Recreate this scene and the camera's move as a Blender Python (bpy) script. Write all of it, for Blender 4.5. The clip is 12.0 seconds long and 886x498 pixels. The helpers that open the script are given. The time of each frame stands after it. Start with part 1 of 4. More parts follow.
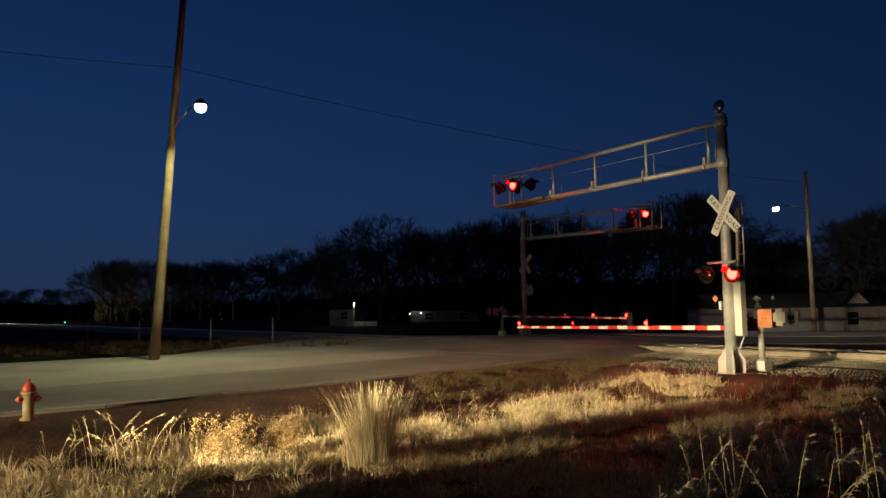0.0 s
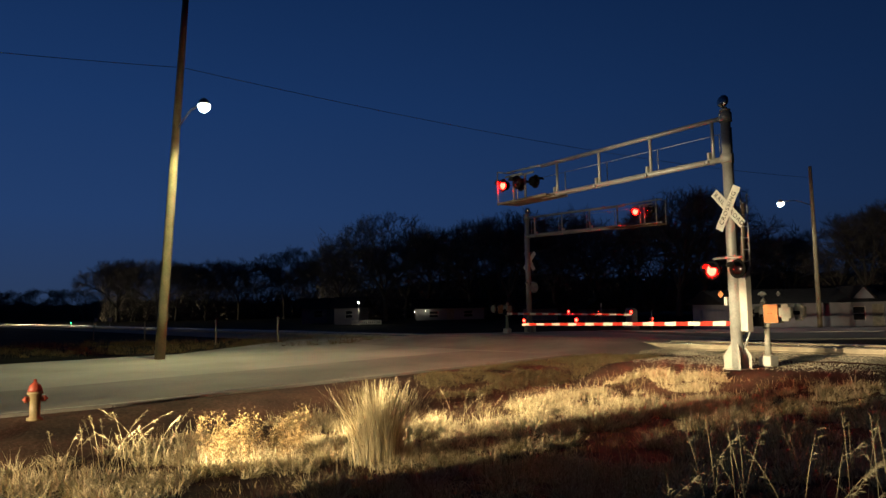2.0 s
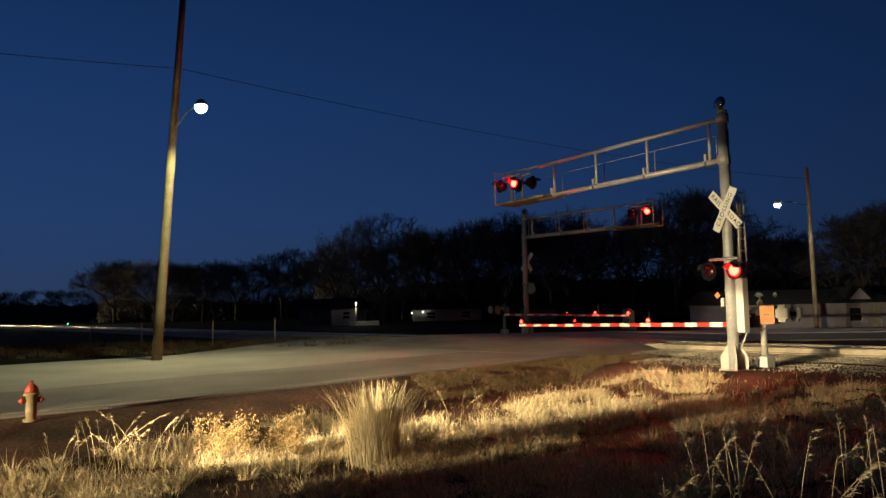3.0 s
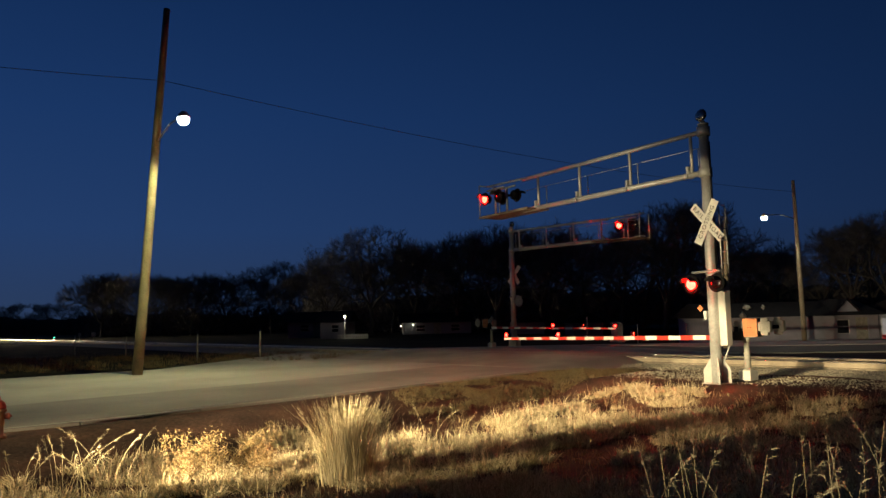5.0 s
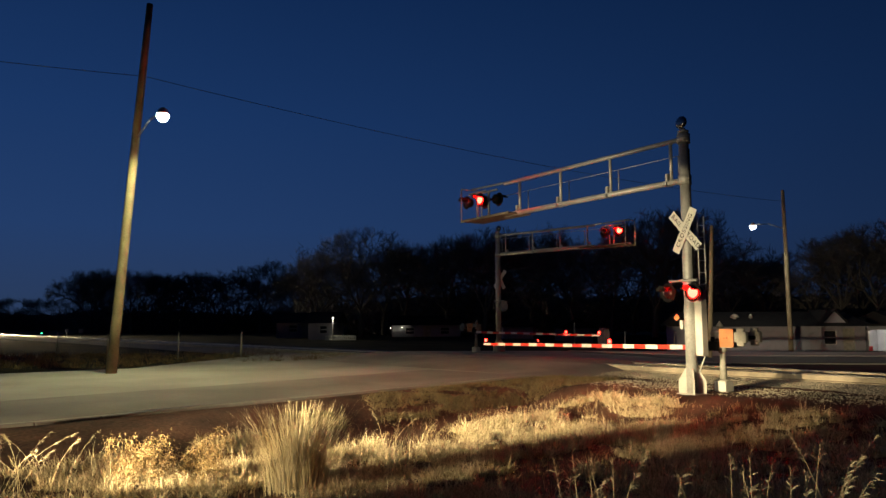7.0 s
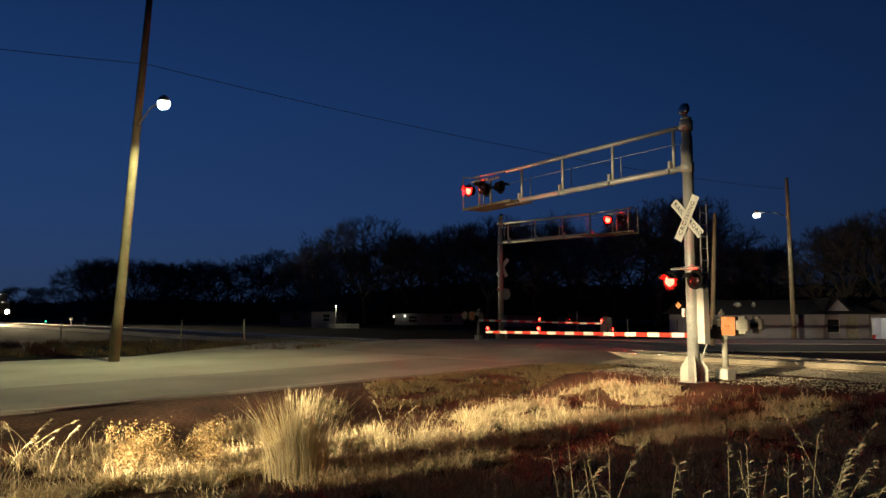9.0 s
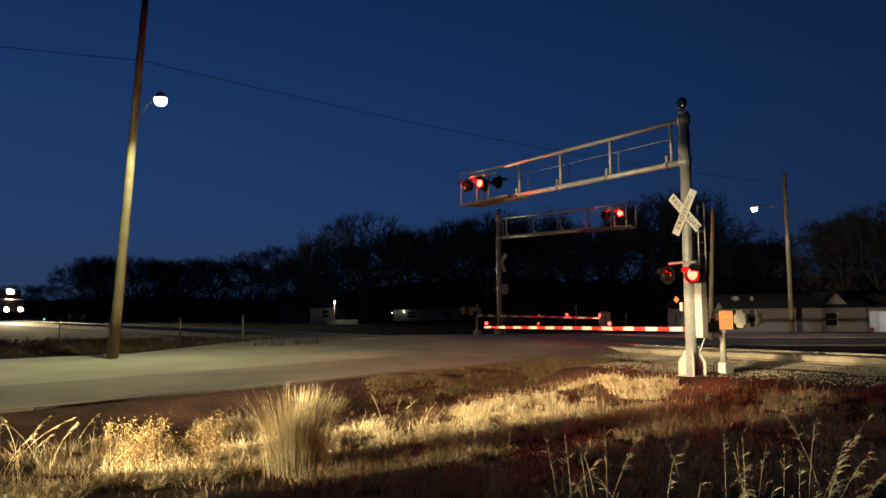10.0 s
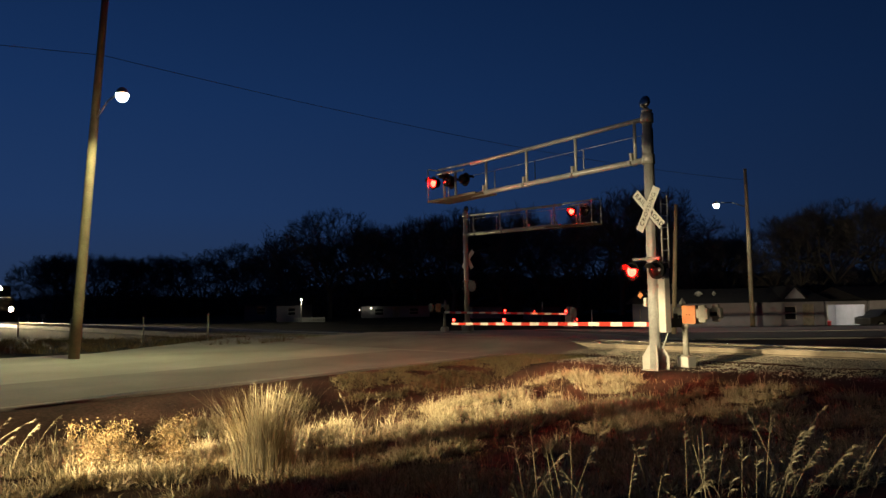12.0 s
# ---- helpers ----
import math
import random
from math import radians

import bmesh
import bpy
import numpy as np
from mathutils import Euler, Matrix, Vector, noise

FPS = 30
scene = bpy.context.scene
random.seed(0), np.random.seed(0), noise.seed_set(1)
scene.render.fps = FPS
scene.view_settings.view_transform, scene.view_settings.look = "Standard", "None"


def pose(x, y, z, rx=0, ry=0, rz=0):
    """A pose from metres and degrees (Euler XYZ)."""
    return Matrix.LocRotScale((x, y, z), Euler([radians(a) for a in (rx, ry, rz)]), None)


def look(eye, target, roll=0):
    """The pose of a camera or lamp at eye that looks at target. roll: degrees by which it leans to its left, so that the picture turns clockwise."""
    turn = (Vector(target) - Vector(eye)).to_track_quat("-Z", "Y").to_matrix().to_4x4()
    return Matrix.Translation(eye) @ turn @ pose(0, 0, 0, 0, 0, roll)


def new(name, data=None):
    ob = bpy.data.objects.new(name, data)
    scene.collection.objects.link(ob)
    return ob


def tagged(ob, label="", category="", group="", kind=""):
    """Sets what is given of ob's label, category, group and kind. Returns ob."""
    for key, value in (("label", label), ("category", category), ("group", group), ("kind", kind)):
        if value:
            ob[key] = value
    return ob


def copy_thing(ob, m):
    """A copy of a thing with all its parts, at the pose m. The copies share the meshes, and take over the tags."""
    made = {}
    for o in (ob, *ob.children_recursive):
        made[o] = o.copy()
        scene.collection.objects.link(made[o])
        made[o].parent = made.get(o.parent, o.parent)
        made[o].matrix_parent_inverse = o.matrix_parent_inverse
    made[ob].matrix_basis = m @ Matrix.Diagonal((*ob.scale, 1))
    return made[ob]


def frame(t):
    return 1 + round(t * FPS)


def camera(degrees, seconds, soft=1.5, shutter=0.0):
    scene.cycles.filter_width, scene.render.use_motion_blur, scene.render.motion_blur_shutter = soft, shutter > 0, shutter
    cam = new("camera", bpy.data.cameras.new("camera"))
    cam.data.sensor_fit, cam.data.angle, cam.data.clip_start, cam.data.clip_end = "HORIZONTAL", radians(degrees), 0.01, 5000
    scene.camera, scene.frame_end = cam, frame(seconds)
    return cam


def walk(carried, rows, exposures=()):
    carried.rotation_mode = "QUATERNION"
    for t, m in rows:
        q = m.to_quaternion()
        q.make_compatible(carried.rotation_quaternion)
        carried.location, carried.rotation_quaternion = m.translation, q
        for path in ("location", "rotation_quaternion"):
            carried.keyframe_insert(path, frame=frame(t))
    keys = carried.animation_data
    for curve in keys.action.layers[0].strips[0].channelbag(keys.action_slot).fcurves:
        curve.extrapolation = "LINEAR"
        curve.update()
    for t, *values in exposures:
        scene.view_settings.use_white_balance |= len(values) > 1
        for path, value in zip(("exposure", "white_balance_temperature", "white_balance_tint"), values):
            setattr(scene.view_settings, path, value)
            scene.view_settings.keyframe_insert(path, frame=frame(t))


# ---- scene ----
cam = camera(61.8, 12.0)

PATH = [
    (0, (0.135, 0.447, 1.777), (0.121, 2.441, 1.932), -0.9),
    (0.5, (0.142, 0.466, 1.758), (0.126, 2.46, 1.913), -0.9),
    (1, (0.126, 0.439, 1.763), (0.106, 2.433, 1.915), -1.1),
    (1.5, (0.123, 0.438, 1.772), (0.099, 2.432, 1.922), -1.2),
    (2, (0.128, 0.463, 1.765), (0.103, 2.457, 1.915), -1.3),
    (2.5, (0.137, 0.462, 1.769), (0.112, 2.456, 1.919), -1.3),
    (3, (0.134, 0.455, 1.771), (0.116, 2.449, 1.923), -1.3),
    (5, (0.4, 0.595, 1.778), (0.405, 2.586, 1.964), -1.4),
    (5.5, (0.518, 0.678, 1.8), (0.528, 2.668, 2.002), -1.1),
    (6, (0.739, 0.715, 1.824), (0.755, 2.705, 2.025), -0.7),
    (6.5, (0.859, 0.789, 1.821), (0.877, 2.779, 2.019), -0.5),
    (7, (0.925, 0.85, 1.818), (0.943, 2.84, 2.011), -0.3),
    (9, (0.975, 0.892, 1.808), (0.984, 2.886, 1.97), -0.3),
    (9.5, (0.978, 0.878, 1.816), (0.986, 2.872, 1.969), -0.4),
    (10, (0.987, 0.884, 1.802), (1.0, 2.878, 1.952), -0.6),
    (10.5, (0.979, 0.88, 1.807), (1.004, 2.874, 1.954), -0.7),
    (11, (0.982, 0.871, 1.803), (1.026, 2.866, 1.95), -0.8),
    (11.5, (0.995, 0.856, 1.805), (1.064, 2.849, 1.95), -0.9),
    (12, (0.99, 0.839, 1.809), (1.091, 2.831, 1.949), -1.0),
]
walk(cam, [(t, look(eye, target, roll)) for t, eye, target, roll in PATH],
     ((0.0, -0.42), (0.8, -0.17), (1.5, 0.0), (10.0, 0.0), (11.0, -0.10), (12.0, -0.28)))


# ---- world and light ----
world = bpy.data.worlds.new("dusk_sky")
scene.world = world
world.use_nodes = True
wn, wl = world.node_tree.nodes, world.node_tree.links
tc = wn.new("ShaderNodeTexCoord")
sep = wn.new("ShaderNodeSeparateXYZ")
wramp = wn.new("ShaderNodeValToRGB")
wl.new(tc.outputs["Generated"], sep.inputs[0])
wl.new(sep.outputs["Z"], wramp.inputs[0])
we = wramp.color_ramp.elements
we[0].position, we[0].color = 0.0, (0.0150, 0.0280, 0.0640, 1)
we[1].position, we[1].color = 1.0, (0.0012, 0.0040, 0.0180, 1)
for pos, col in ((0.12, (0.0105, 0.0295, 0.0900)), (0.26, (0.0066, 0.0240, 0.0830)), (0.45, (0.0034, 0.0150, 0.0570))):
    we.new(pos).color = (*col, 1)
# the afterglow lies to the west: the sky darkens slowly to the other side
west = wn.new("ShaderNodeVectorMath")
west.operation = "DOT_PRODUCT"
west.inputs[1].default_value = (-0.75, 0.66, 0.0)
wl.new(tc.outputs["Generated"], west.inputs[0])
side = wn.new("ShaderNodeMapRange")
side.inputs["From Min"].default_value, side.inputs["From Max"].default_value = -0.57, 1.0
side.inputs["To Min"].default_value, side.inputs["To Max"].default_value = 0.12, 1.60
wl.new(west.outputs["Value"], side.inputs["Value"])
wl.new(wramp.outputs[0], wn["Background"].inputs[0])
wl.new(side.outputs[0], wn["Background"].inputs[1])


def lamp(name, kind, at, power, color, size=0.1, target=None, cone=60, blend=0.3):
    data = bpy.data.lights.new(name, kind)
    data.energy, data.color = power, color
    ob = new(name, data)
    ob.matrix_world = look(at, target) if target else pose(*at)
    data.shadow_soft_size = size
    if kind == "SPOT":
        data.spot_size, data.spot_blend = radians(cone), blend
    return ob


lamp("street_lamp_light", "SPOT", (-8.30, 25.45, 8.55), 3300, (0.95, 1.0, 0.50), 0.15, (-8.30, 25.46, 0), 158, 0.5)
lamp("yard_lamp_light", "SPOT", (22.4, 50.4, 7.47), 600, (0.96, 1.0, 0.80), 0.15, (22.4, 50.41, 0), 158, 0.3)
lamp("carport_light", "POINT", (32.6, 56.2, 0.97), 330, (1.0, 0.98, 0.80), 0.06)
lamp("post_lamp_light", "POINT", (-9.45, 75.8, 2.3), 70, (1.0, 0.95, 0.7), 0.06)
# unseen spots added beside and behind the camera, standing in for car headlamps
# wide and main cones are cut to leave the right foreground dark
lamp("unseen_spot_wide", "SPOT", (-14.7, 2.4, 1.45), 21500, (1.0, 0.81, 0.48), 0.08, (1.45, 18.1, -0.45), 30.4, 0.07)
lamp("unseen_spot_main", "SPOT", (-9.5, 5.2, 1.45), 52000, (1.0, 0.81, 0.48), 0.08, (4.6, 18.3, -0.25), 15.0, 0.30)
# second main spot, added to brighten the bank and the crossing
lamp("unseen_spot_main", "SPOT", (-10.6, 6.2, 1.45), 24000, (1.0, 0.83, 0.53), 0.08, (3.0, 23.5, 0.9), 18, 0.6)
lamp("unseen_spot_far", "SPOT", (-7.2, 1.2, 1.45), 8000, (1.0, 0.83, 0.53), 0.08, (9.85, 19.5, 2.76), 15.0, 0.18)
# added fill aimed up at the signal arms and the far mast
lamp("fill_spot_arms", "SPOT", (-9.6, 5.4, 1.45), 5000, (1.0, 0.86, 0.62), 0.08, (3.1, 25.7, 9.2), 42, 0.60)
# narrow added fill for the tops of the foreground weeds
lamp("fill_spot_weeds", "SPOT", (-7.0, -2.0, 1.3), 9000, (1.0, 0.88, 0.60), 0.08, (2.4, 5.2, 2.10), 16, 0.35)


# ---- materials ----
def mat(name, color, rough=0.7, metal=0.0, vary=0.25, scale=6.0, fine=60.0, bump=0.15, second=None, gloss=0.5):
    m = bpy.data.materials.new(name)
    m.use_nodes = True
    n, l = m.node_tree.nodes, m.node_tree.links
    b = n["Principled BSDF"]
    geo = n.new("ShaderNodeTexCoord")
    big, small = n.new("ShaderNodeTexNoise"), n.new("ShaderNodeTexNoise")
    big.inputs["Scale"].default_value, small.inputs["Scale"].default_value = scale, fine
    big.inputs["Detail"].default_value, small.inputs["Detail"].default_value = 5, 4
    l.new(geo.outputs["Object"], big.inputs["Vector"])
    l.new(geo.outputs["Object"], small.inputs["Vector"])
    ramp = n.new("ShaderNodeValToRGB")
    other = second or tuple(c * (1 - vary) for c in color)
    ramp.color_ramp.elements[0].color, ramp.color_ramp.elements[1].color = (*other, 1), (*color, 1)
    ramp.color_ramp.elements[0].position, ramp.color_ramp.elements[1].position = 0.36, 0.64
    l.new(big.outputs["Fac"], ramp.inputs[0])
    mix = n.new("ShaderNodeMix")
    mix.data_type, mix.blend_type = "RGBA", "MULTIPLY"
    grey = n.new("ShaderNodeMapRange")
    grey.inputs["From Min"].default_value, grey.inputs["From Max"].default_value = 0.3, 0.7
    grey.inputs["To Min"].default_value, grey.inputs["To Max"].default_value = 1 - vary, 1.0
    l.new(small.outputs["Fac"], grey.inputs["Value"])
    mix.inputs["Factor"].default_value = 1.0
    l.new(ramp.outputs[0], mix.inputs["A"])
    l.new(grey.outputs[0], mix.inputs["B"])
    l.new(mix.outputs["Result"], b.inputs["Base Color"])
    b.inputs["Roughness"].default_value, b.inputs["Metallic"].default_value = rough, metal
    b.inputs["Specular IOR Level"].default_value = gloss
    if bump:
        bm = n.new("ShaderNodeBump")
        bm.inputs["Strength"].default_value, bm.inputs["Distance"].default_value = bump, 0.02
        l.new(small.outputs["Fac"], bm.inputs["Height"])
        l.new(bm.outputs[0], b.inputs["Normal"])
    return m


def glow(name, color, strength):
    m = bpy.data.materials.new(name)
    m.use_nodes = True
    b = m.node_tree.nodes["Principled BSDF"]
    b.inputs["Base Color"].default_value = (*color, 1)
    b.inputs["Emission Color"].default_value = (*color, 1)
    b.inputs["Emission Strength"].default_value = strength
    return m


def blades(name, color, second, rough=0.75):
    """Leaf or straw: its colour varies from blade to blade."""
    m = bpy.data.materials.new(name)
    m.use_nodes = True
    n, l = m.node_tree.nodes, m.node_tree.links
    b = n["Principled BSDF"]
    g, ramp = n.new("ShaderNodeNewGeometry"), n.new("ShaderNodeValToRGB")
    ramp.color_ramp.elements[0].color, ramp.color_ramp.elements[1].color = (*second, 1), (*color, 1)
    l.new(g.outputs["Random Per Island"], ramp.inputs[0])
    l.new(ramp.outputs[0], b.inputs["Base Color"])
    b.inputs["Roughness"].default_value = rough
    b.inputs["Specular IOR Level"].default_value = 0.2
    return m


SOIL = mat("soil", (0.14, 0.070, 0.045), 0.95, 0, 0.5, 0.6, 14, 0.8, (0.05, 0.027, 0.020), 0.1)
FIELD = mat("field", (0.040, 0.035, 0.020), 1.0, 0, 0.6, 0.25, 5, 0.8, (0.016, 0.015, 0.010), 0.05)
CONCRETE = mat("road_concrete", (0.32, 0.30, 0.26), 0.85, 0, 0.22, 0.25, 30, 0.15, (0.22, 0.20, 0.175))
LANE = mat("grey_lane_paving", (0.22, 0.20, 0.175), 0.9, 0, 0.28, 0.35, 35, 0.25, (0.15, 0.135, 0.12))
HUMP = mat("crossing_paving", (0.25, 0.22, 0.19), 0.88, 0, 0.3, 0.5, 45, 0.3, (0.16, 0.14, 0.125))
ASPHALT = mat("asphalt", (0.07, 0.068, 0.066), 0.85, 0, 0.3, 0.5, 60, 0.3)
GRAVEL = mat("gravel", (0.34, 0.30, 0.23), 0.9, 0, 0.3, 2.0, 30, 0.8)
STONE = blades("ballast_stone", (0.40, 0.35, 0.26), (0.25, 0.215, 0.16), 0.9)
RAIL = mat("rail_steel", (0.36, 0.29, 0.20), 0.8, 0.0, 0.3, 3, 50, 0.2)
RAILTOP = mat("rail_running_surface", (0.36, 0.34, 0.32), 0.20, 1.0, 0.1, 3, 60, 0.03)
PLANK = mat("platform_wood", (0.24, 0.18, 0.12), 0.85, 0, 0.35, 3, 30, 0.3)
ALU = mat("galvanised_steel", (0.50, 0.50, 0.46), 0.5, 0.35, 0.25, 1.5, 25, 0.08)
WHITEPAINT = mat("white_paint", (0.50, 0.48, 0.42), 0.5, 0, 0.15, 3, 30, 0.06)
DIRTYWHITE = mat("weathered_white", (0.33, 0.31, 0.25), 0.6, 0, 0.3, 5, 40, 0.1)
SIGNWHITE = mat("sign_white", (0.66, 0.65, 0.57), 0.45, 0, 0.08, 4, 50, 0.02)
BLACK = mat("black_paint", (0.009, 0.009, 0.009), 0.8, 0, 0.3, 5, 60, 0.05, None, 0.12)
VISOR = mat("faded_black_hood", (0.030, 0.028, 0.027), 0.8, 0, 0.3, 5, 60, 0.05, None, 0.2)
STRIPE = mat("red_sheeting", (0.55, 0.035, 0.02), 0.4, 0, 0.15, 6, 60, 0.02)
ORANGE = mat("orange_plate", (0.46, 0.15, 0.045), 0.6, 0, 0.25, 6, 40, 0.05)
POLEWOOD = mat("pole_wood", (0.30, 0.245, 0.16), 0.9, 0, 0.35, 1.2, 30, 0.5, (0.19, 0.15, 0.10), 0.15)
WIRE = mat("cable", (0.02, 0.02, 0.02), 0.6, 0, 0.1, 5, 40, 0)
HYDRANT = mat("hydrant_paint", (0.36, 0.06, 0.03), 0.5, 0, 0.25, 8, 60, 0.1)
LENSOFF = mat("dark_red_lens", (0.022, 0.002, 0.002), 0.25, 0, 0.2, 10, 60, 0.02)
LENSON = glow("lit_red_lens", (1.0, 0.0007, 0.0004), 1150)
ARMLAMP = glow("lit_arm_lamp", (1.0, 0.0025, 0.0015), 220)
LAMPGLOW = glow("lamp_globe", (1.0, 1.0, 0.72), 60)
HEADGLOW = glow("locomotive_headlight", (1.0, 0.80, 0.45), 13000)
STRAW = blades("dry_straw", (0.68, 0.58, 0.36), (0.20, 0.14, 0.065))
THATCH = blades("old_thatch", (0.34, 0.25, 0.13), (0.10, 0.075, 0.04))
TURF = blades("winter_turf", (0.21, 0.155, 0.075), (0.11, 0.085, 0.04))
BARK = mat("bark", (0.10, 0.088, 0.075), 0.95, 0, 0.3, 3, 30, 0.4)
TWIG = blades("twigs", (0.17, 0.15, 0.135), (0.08, 0.07, 0.062))
SIDING = mat("house_siding", (0.25, 0.237, 0.265), 0.7, 0, 0.12, 2, 20, 0.05)
ROOF = mat("roof_shingle", (0.022, 0.02, 0.02), 0.95, 0, 0.3, 2, 30, 0.3, None, 0.1)
GLASS = mat("window_glass", (0.02, 0.022, 0.025), 0.1, 0, 0.1, 4, 20, 0)
LEAF = blades("dead_leaf", (0.34, 0.23, 0.10), (0.12, 0.075, 0.032))
GREENGLOW = glow("green_signal", (0.05, 1.0, 0.35), 6)
REDPLASTIC = mat("red_plastic", (0.5, 0.03, 0.03), 0.4)
HYDRANTBODY = mat("hydrant_body_paint", (0.32, 0.23, 0.11), 0.55, 0, 0.3, 8, 60, 0.1)
LOCO = mat("loco_paint", (0.02, 0.018, 0.016), 0.5, 0, 0.2, 2, 20, 0.05)


# ---- shape helpers ----
def part(name, bm, material, parent=None, label=""):
    me = bpy.data.meshes.new(name)
    bm.normal_update()
    bm.to_mesh(me)
    bm.free()
    for m in material if isinstance(material, (list, tuple)) else [material]:
        me.materials.append(m)
    ob = new(name, me)
    if parent:
        ob.parent = parent
    if label:
        ob["label"] = label
    return ob


def thing(name, label, category, m=None, group="", kind=""):
    ob = new(name)
    if m is not None:
        ob.matrix_world = m
    return tagged(ob, label, category, group, kind)


def box(bm, cx, cy, cz, sx, sy, sz, bevel=0.0, m=None):
    r = bmesh.ops.create_cube(bm, size=1.0)
    vs = r["verts"]
    for v in vs:
        v.co = Vector((v.co.x * sx + cx, v.co.y * sy + cy, v.co.z * sz + cz))
    if m is not None:
        bmesh.ops.transform(bm, matrix=m, verts=vs)
    if bevel:
        es = list({e for v in vs for e in v.link_edges})
        bmesh.ops.bevel(bm, geom=es, offset=bevel, segments=2, affect="EDGES", profile=0.5)
    return bm


def tube(bm, a, b, r0, r1=None, seg=12, caps=True):
    a, b = Vector(a), Vector(b)
    r1 = r0 if r1 is None else r1
    d = b - a
    m = Matrix.Translation((a + b) / 2) @ d.to_track_quat("Z", "Y").to_matrix().to_4x4()
    r = bmesh.ops.create_cone(bm, cap_ends=caps, segments=seg, radius1=r0, radius2=r1, depth=d.length, matrix=m)
    for v in r["verts"]:
        for f in v.link_faces:
            if len(f.verts) == 4:
                f.smooth = True
    return bm


def turned(bm, profile, seg=20, m=None):
    """A body turned round z from (radius, height) pairs."""
    rings = []
    for rad, z in profile:
        rings.append([bm.verts.new((rad * math.cos(2 * math.pi * i / seg), rad * math.sin(2 * math.pi * i / seg), z)) for i in range(seg)])
    for lo, hi in zip(rings, rings[1:]):
        for i in range(seg):
            bm.faces.new((lo[i], lo[(i + 1) % seg], hi[(i + 1) % seg], hi[i])).smooth = True
    bm.faces.new(rings[0][::-1])
    bm.faces.new(rings[-1])
    if m is not None:
        bmesh.ops.transform(bm, matrix=m, verts=[v for r in rings for v in r])
    return bm


def loft(bm, pts, radii, seg=8):
    """One tube along a line of points."""
    rings = []
    for k, p in enumerate(pts):
        d = (Vector(pts[min(k + 1, len(pts) - 1)]) - Vector(pts[max(k - 1, 0)])).normalized()
        s = d.cross(Vector((0, 1, 0.01))).normalized()
        t = d.cross(s)
        rings.append([bm.verts.new(Vector(p) + (s * math.cos(2 * math.pi * i / seg) + t * math.sin(2 * math.pi * i / seg)) * radii[k]) for i in range(seg)])
    for lo, hi in zip(rings, rings[1:]):
        for i in range(seg):
            bm.faces.new((lo[i], lo[(i + 1) % seg], hi[(i + 1) % seg], hi[i])).smooth = True
    bm.faces.new(rings[0])
    bm.faces.new(rings[-1][::-1])
    bmesh.ops.recalc_face_normals(bm, faces=bm.faces)
    return bm


def B():
    return bmesh.new()


def mesh_from(name, verts, faces, material, parent=None, mats=None):
    me = bpy.data.meshes.new(name)
    me.from_pydata(verts, [], faces)
    for m in material if isinstance(material, (list, tuple)) else [material]:
        me.materials.append(m)
    if mats is not None:
        me.polygons.foreach_set("material_index", mats)
    me.update()
    ob = new(name, me)
    if parent:
        ob.parent = parent
    return ob


# ---- the lie of the land ----
TRACK_YAW = 41.0
T0 = Vector((12.33, 22.58, 0))
TD = Vector((-math.sin(radians(TRACK_YAW)), math.cos(radians(TRACK_YAW)), 0))
TN = Vector((-TD.y, TD.x, 0))          # towards the camera's side of the track


def across(x, y):
    """Distance from the track's middle (plus: this side) and way along it."""
    p = Vector((x, y, 0)) - T0
    return p.dot(TN), p.dot(TD)


def smooth(t):
    t = min(1.0, max(0.0, t))
    return t * t * (3 - 2 * t)


def height(x, y):
    n = (y - x) * 0.7071
    q, s = across(x, y)
    verge = -0.45 * smooth((14.6 - n) / 3.6) + 0.35 * smooth((5.5 - n) / 6.0)
    if q > 6.0:
        bank = -0.55 * smooth((q - 6.2) / 3.2)
    else:
        bank = 0.0
    z = max(verge, bank) if n < 14.6 else 0.0
    if 2.6 < abs(q) < 60 and n < 14.0:
        z += 0.035 * noise.noise((x * 0.6, y * 0.6, 0.0)) + 0.02 * noise.noise((x * 2.1, y * 2.1, 3.0))
    if n > 30 or x > 60:
        z -= 0.1
    if x > 8 and y > 40:
        z -= 0.70 * smooth((y - 44) / 8.0) * smooth((x - 10) / 8.0)
    return z


def build_ground():
    def steps(lo, hi, fine_lo, fine_hi, fine, coarse):
        out, v = [], lo
        while v < hi:
            out.append(v)
            near = fine_lo <= v < fine_hi
            gap = 0 if near else min(abs(v - fine_lo), abs(v - fine_hi))
            v += fine if near else max(fine, min(coarse, gap * 0.3 + fine))
        return out + [hi]
    xs = steps(-1500, 1500, -16, 20, 0.4, 150)
    ys = steps(-300, 2500, 4, 34, 0.4, 150)
    verts = [(x, y, height(x, y) - 0.02) for y in ys for x in xs]
    w = len(xs)
    faces = [(j * w + i, j * w + i + 1, (j + 1) * w + i + 1, (j + 1) * w + i) for j in range(len(ys) - 1) for i in range(w - 1)]
    mats = []
    for f in faces:
        x = sum(verts[k][0] for k in f) / 4
        y = sum(verts[k][1] for k in f) / 4
        n = (y - x) * 0.7071
        mats.append(0 if n < 15 and abs(x) < 40 and -10 < y < 40 else 1)
    ob = mesh_from("ground", verts, faces, [SOIL, FIELD], None, mats)
    for p in ob.data.polygons:
        p.use_smooth = True
    tagged(ob, "bare dark soil and winter field beside the crossing", "ground", kind="structure")


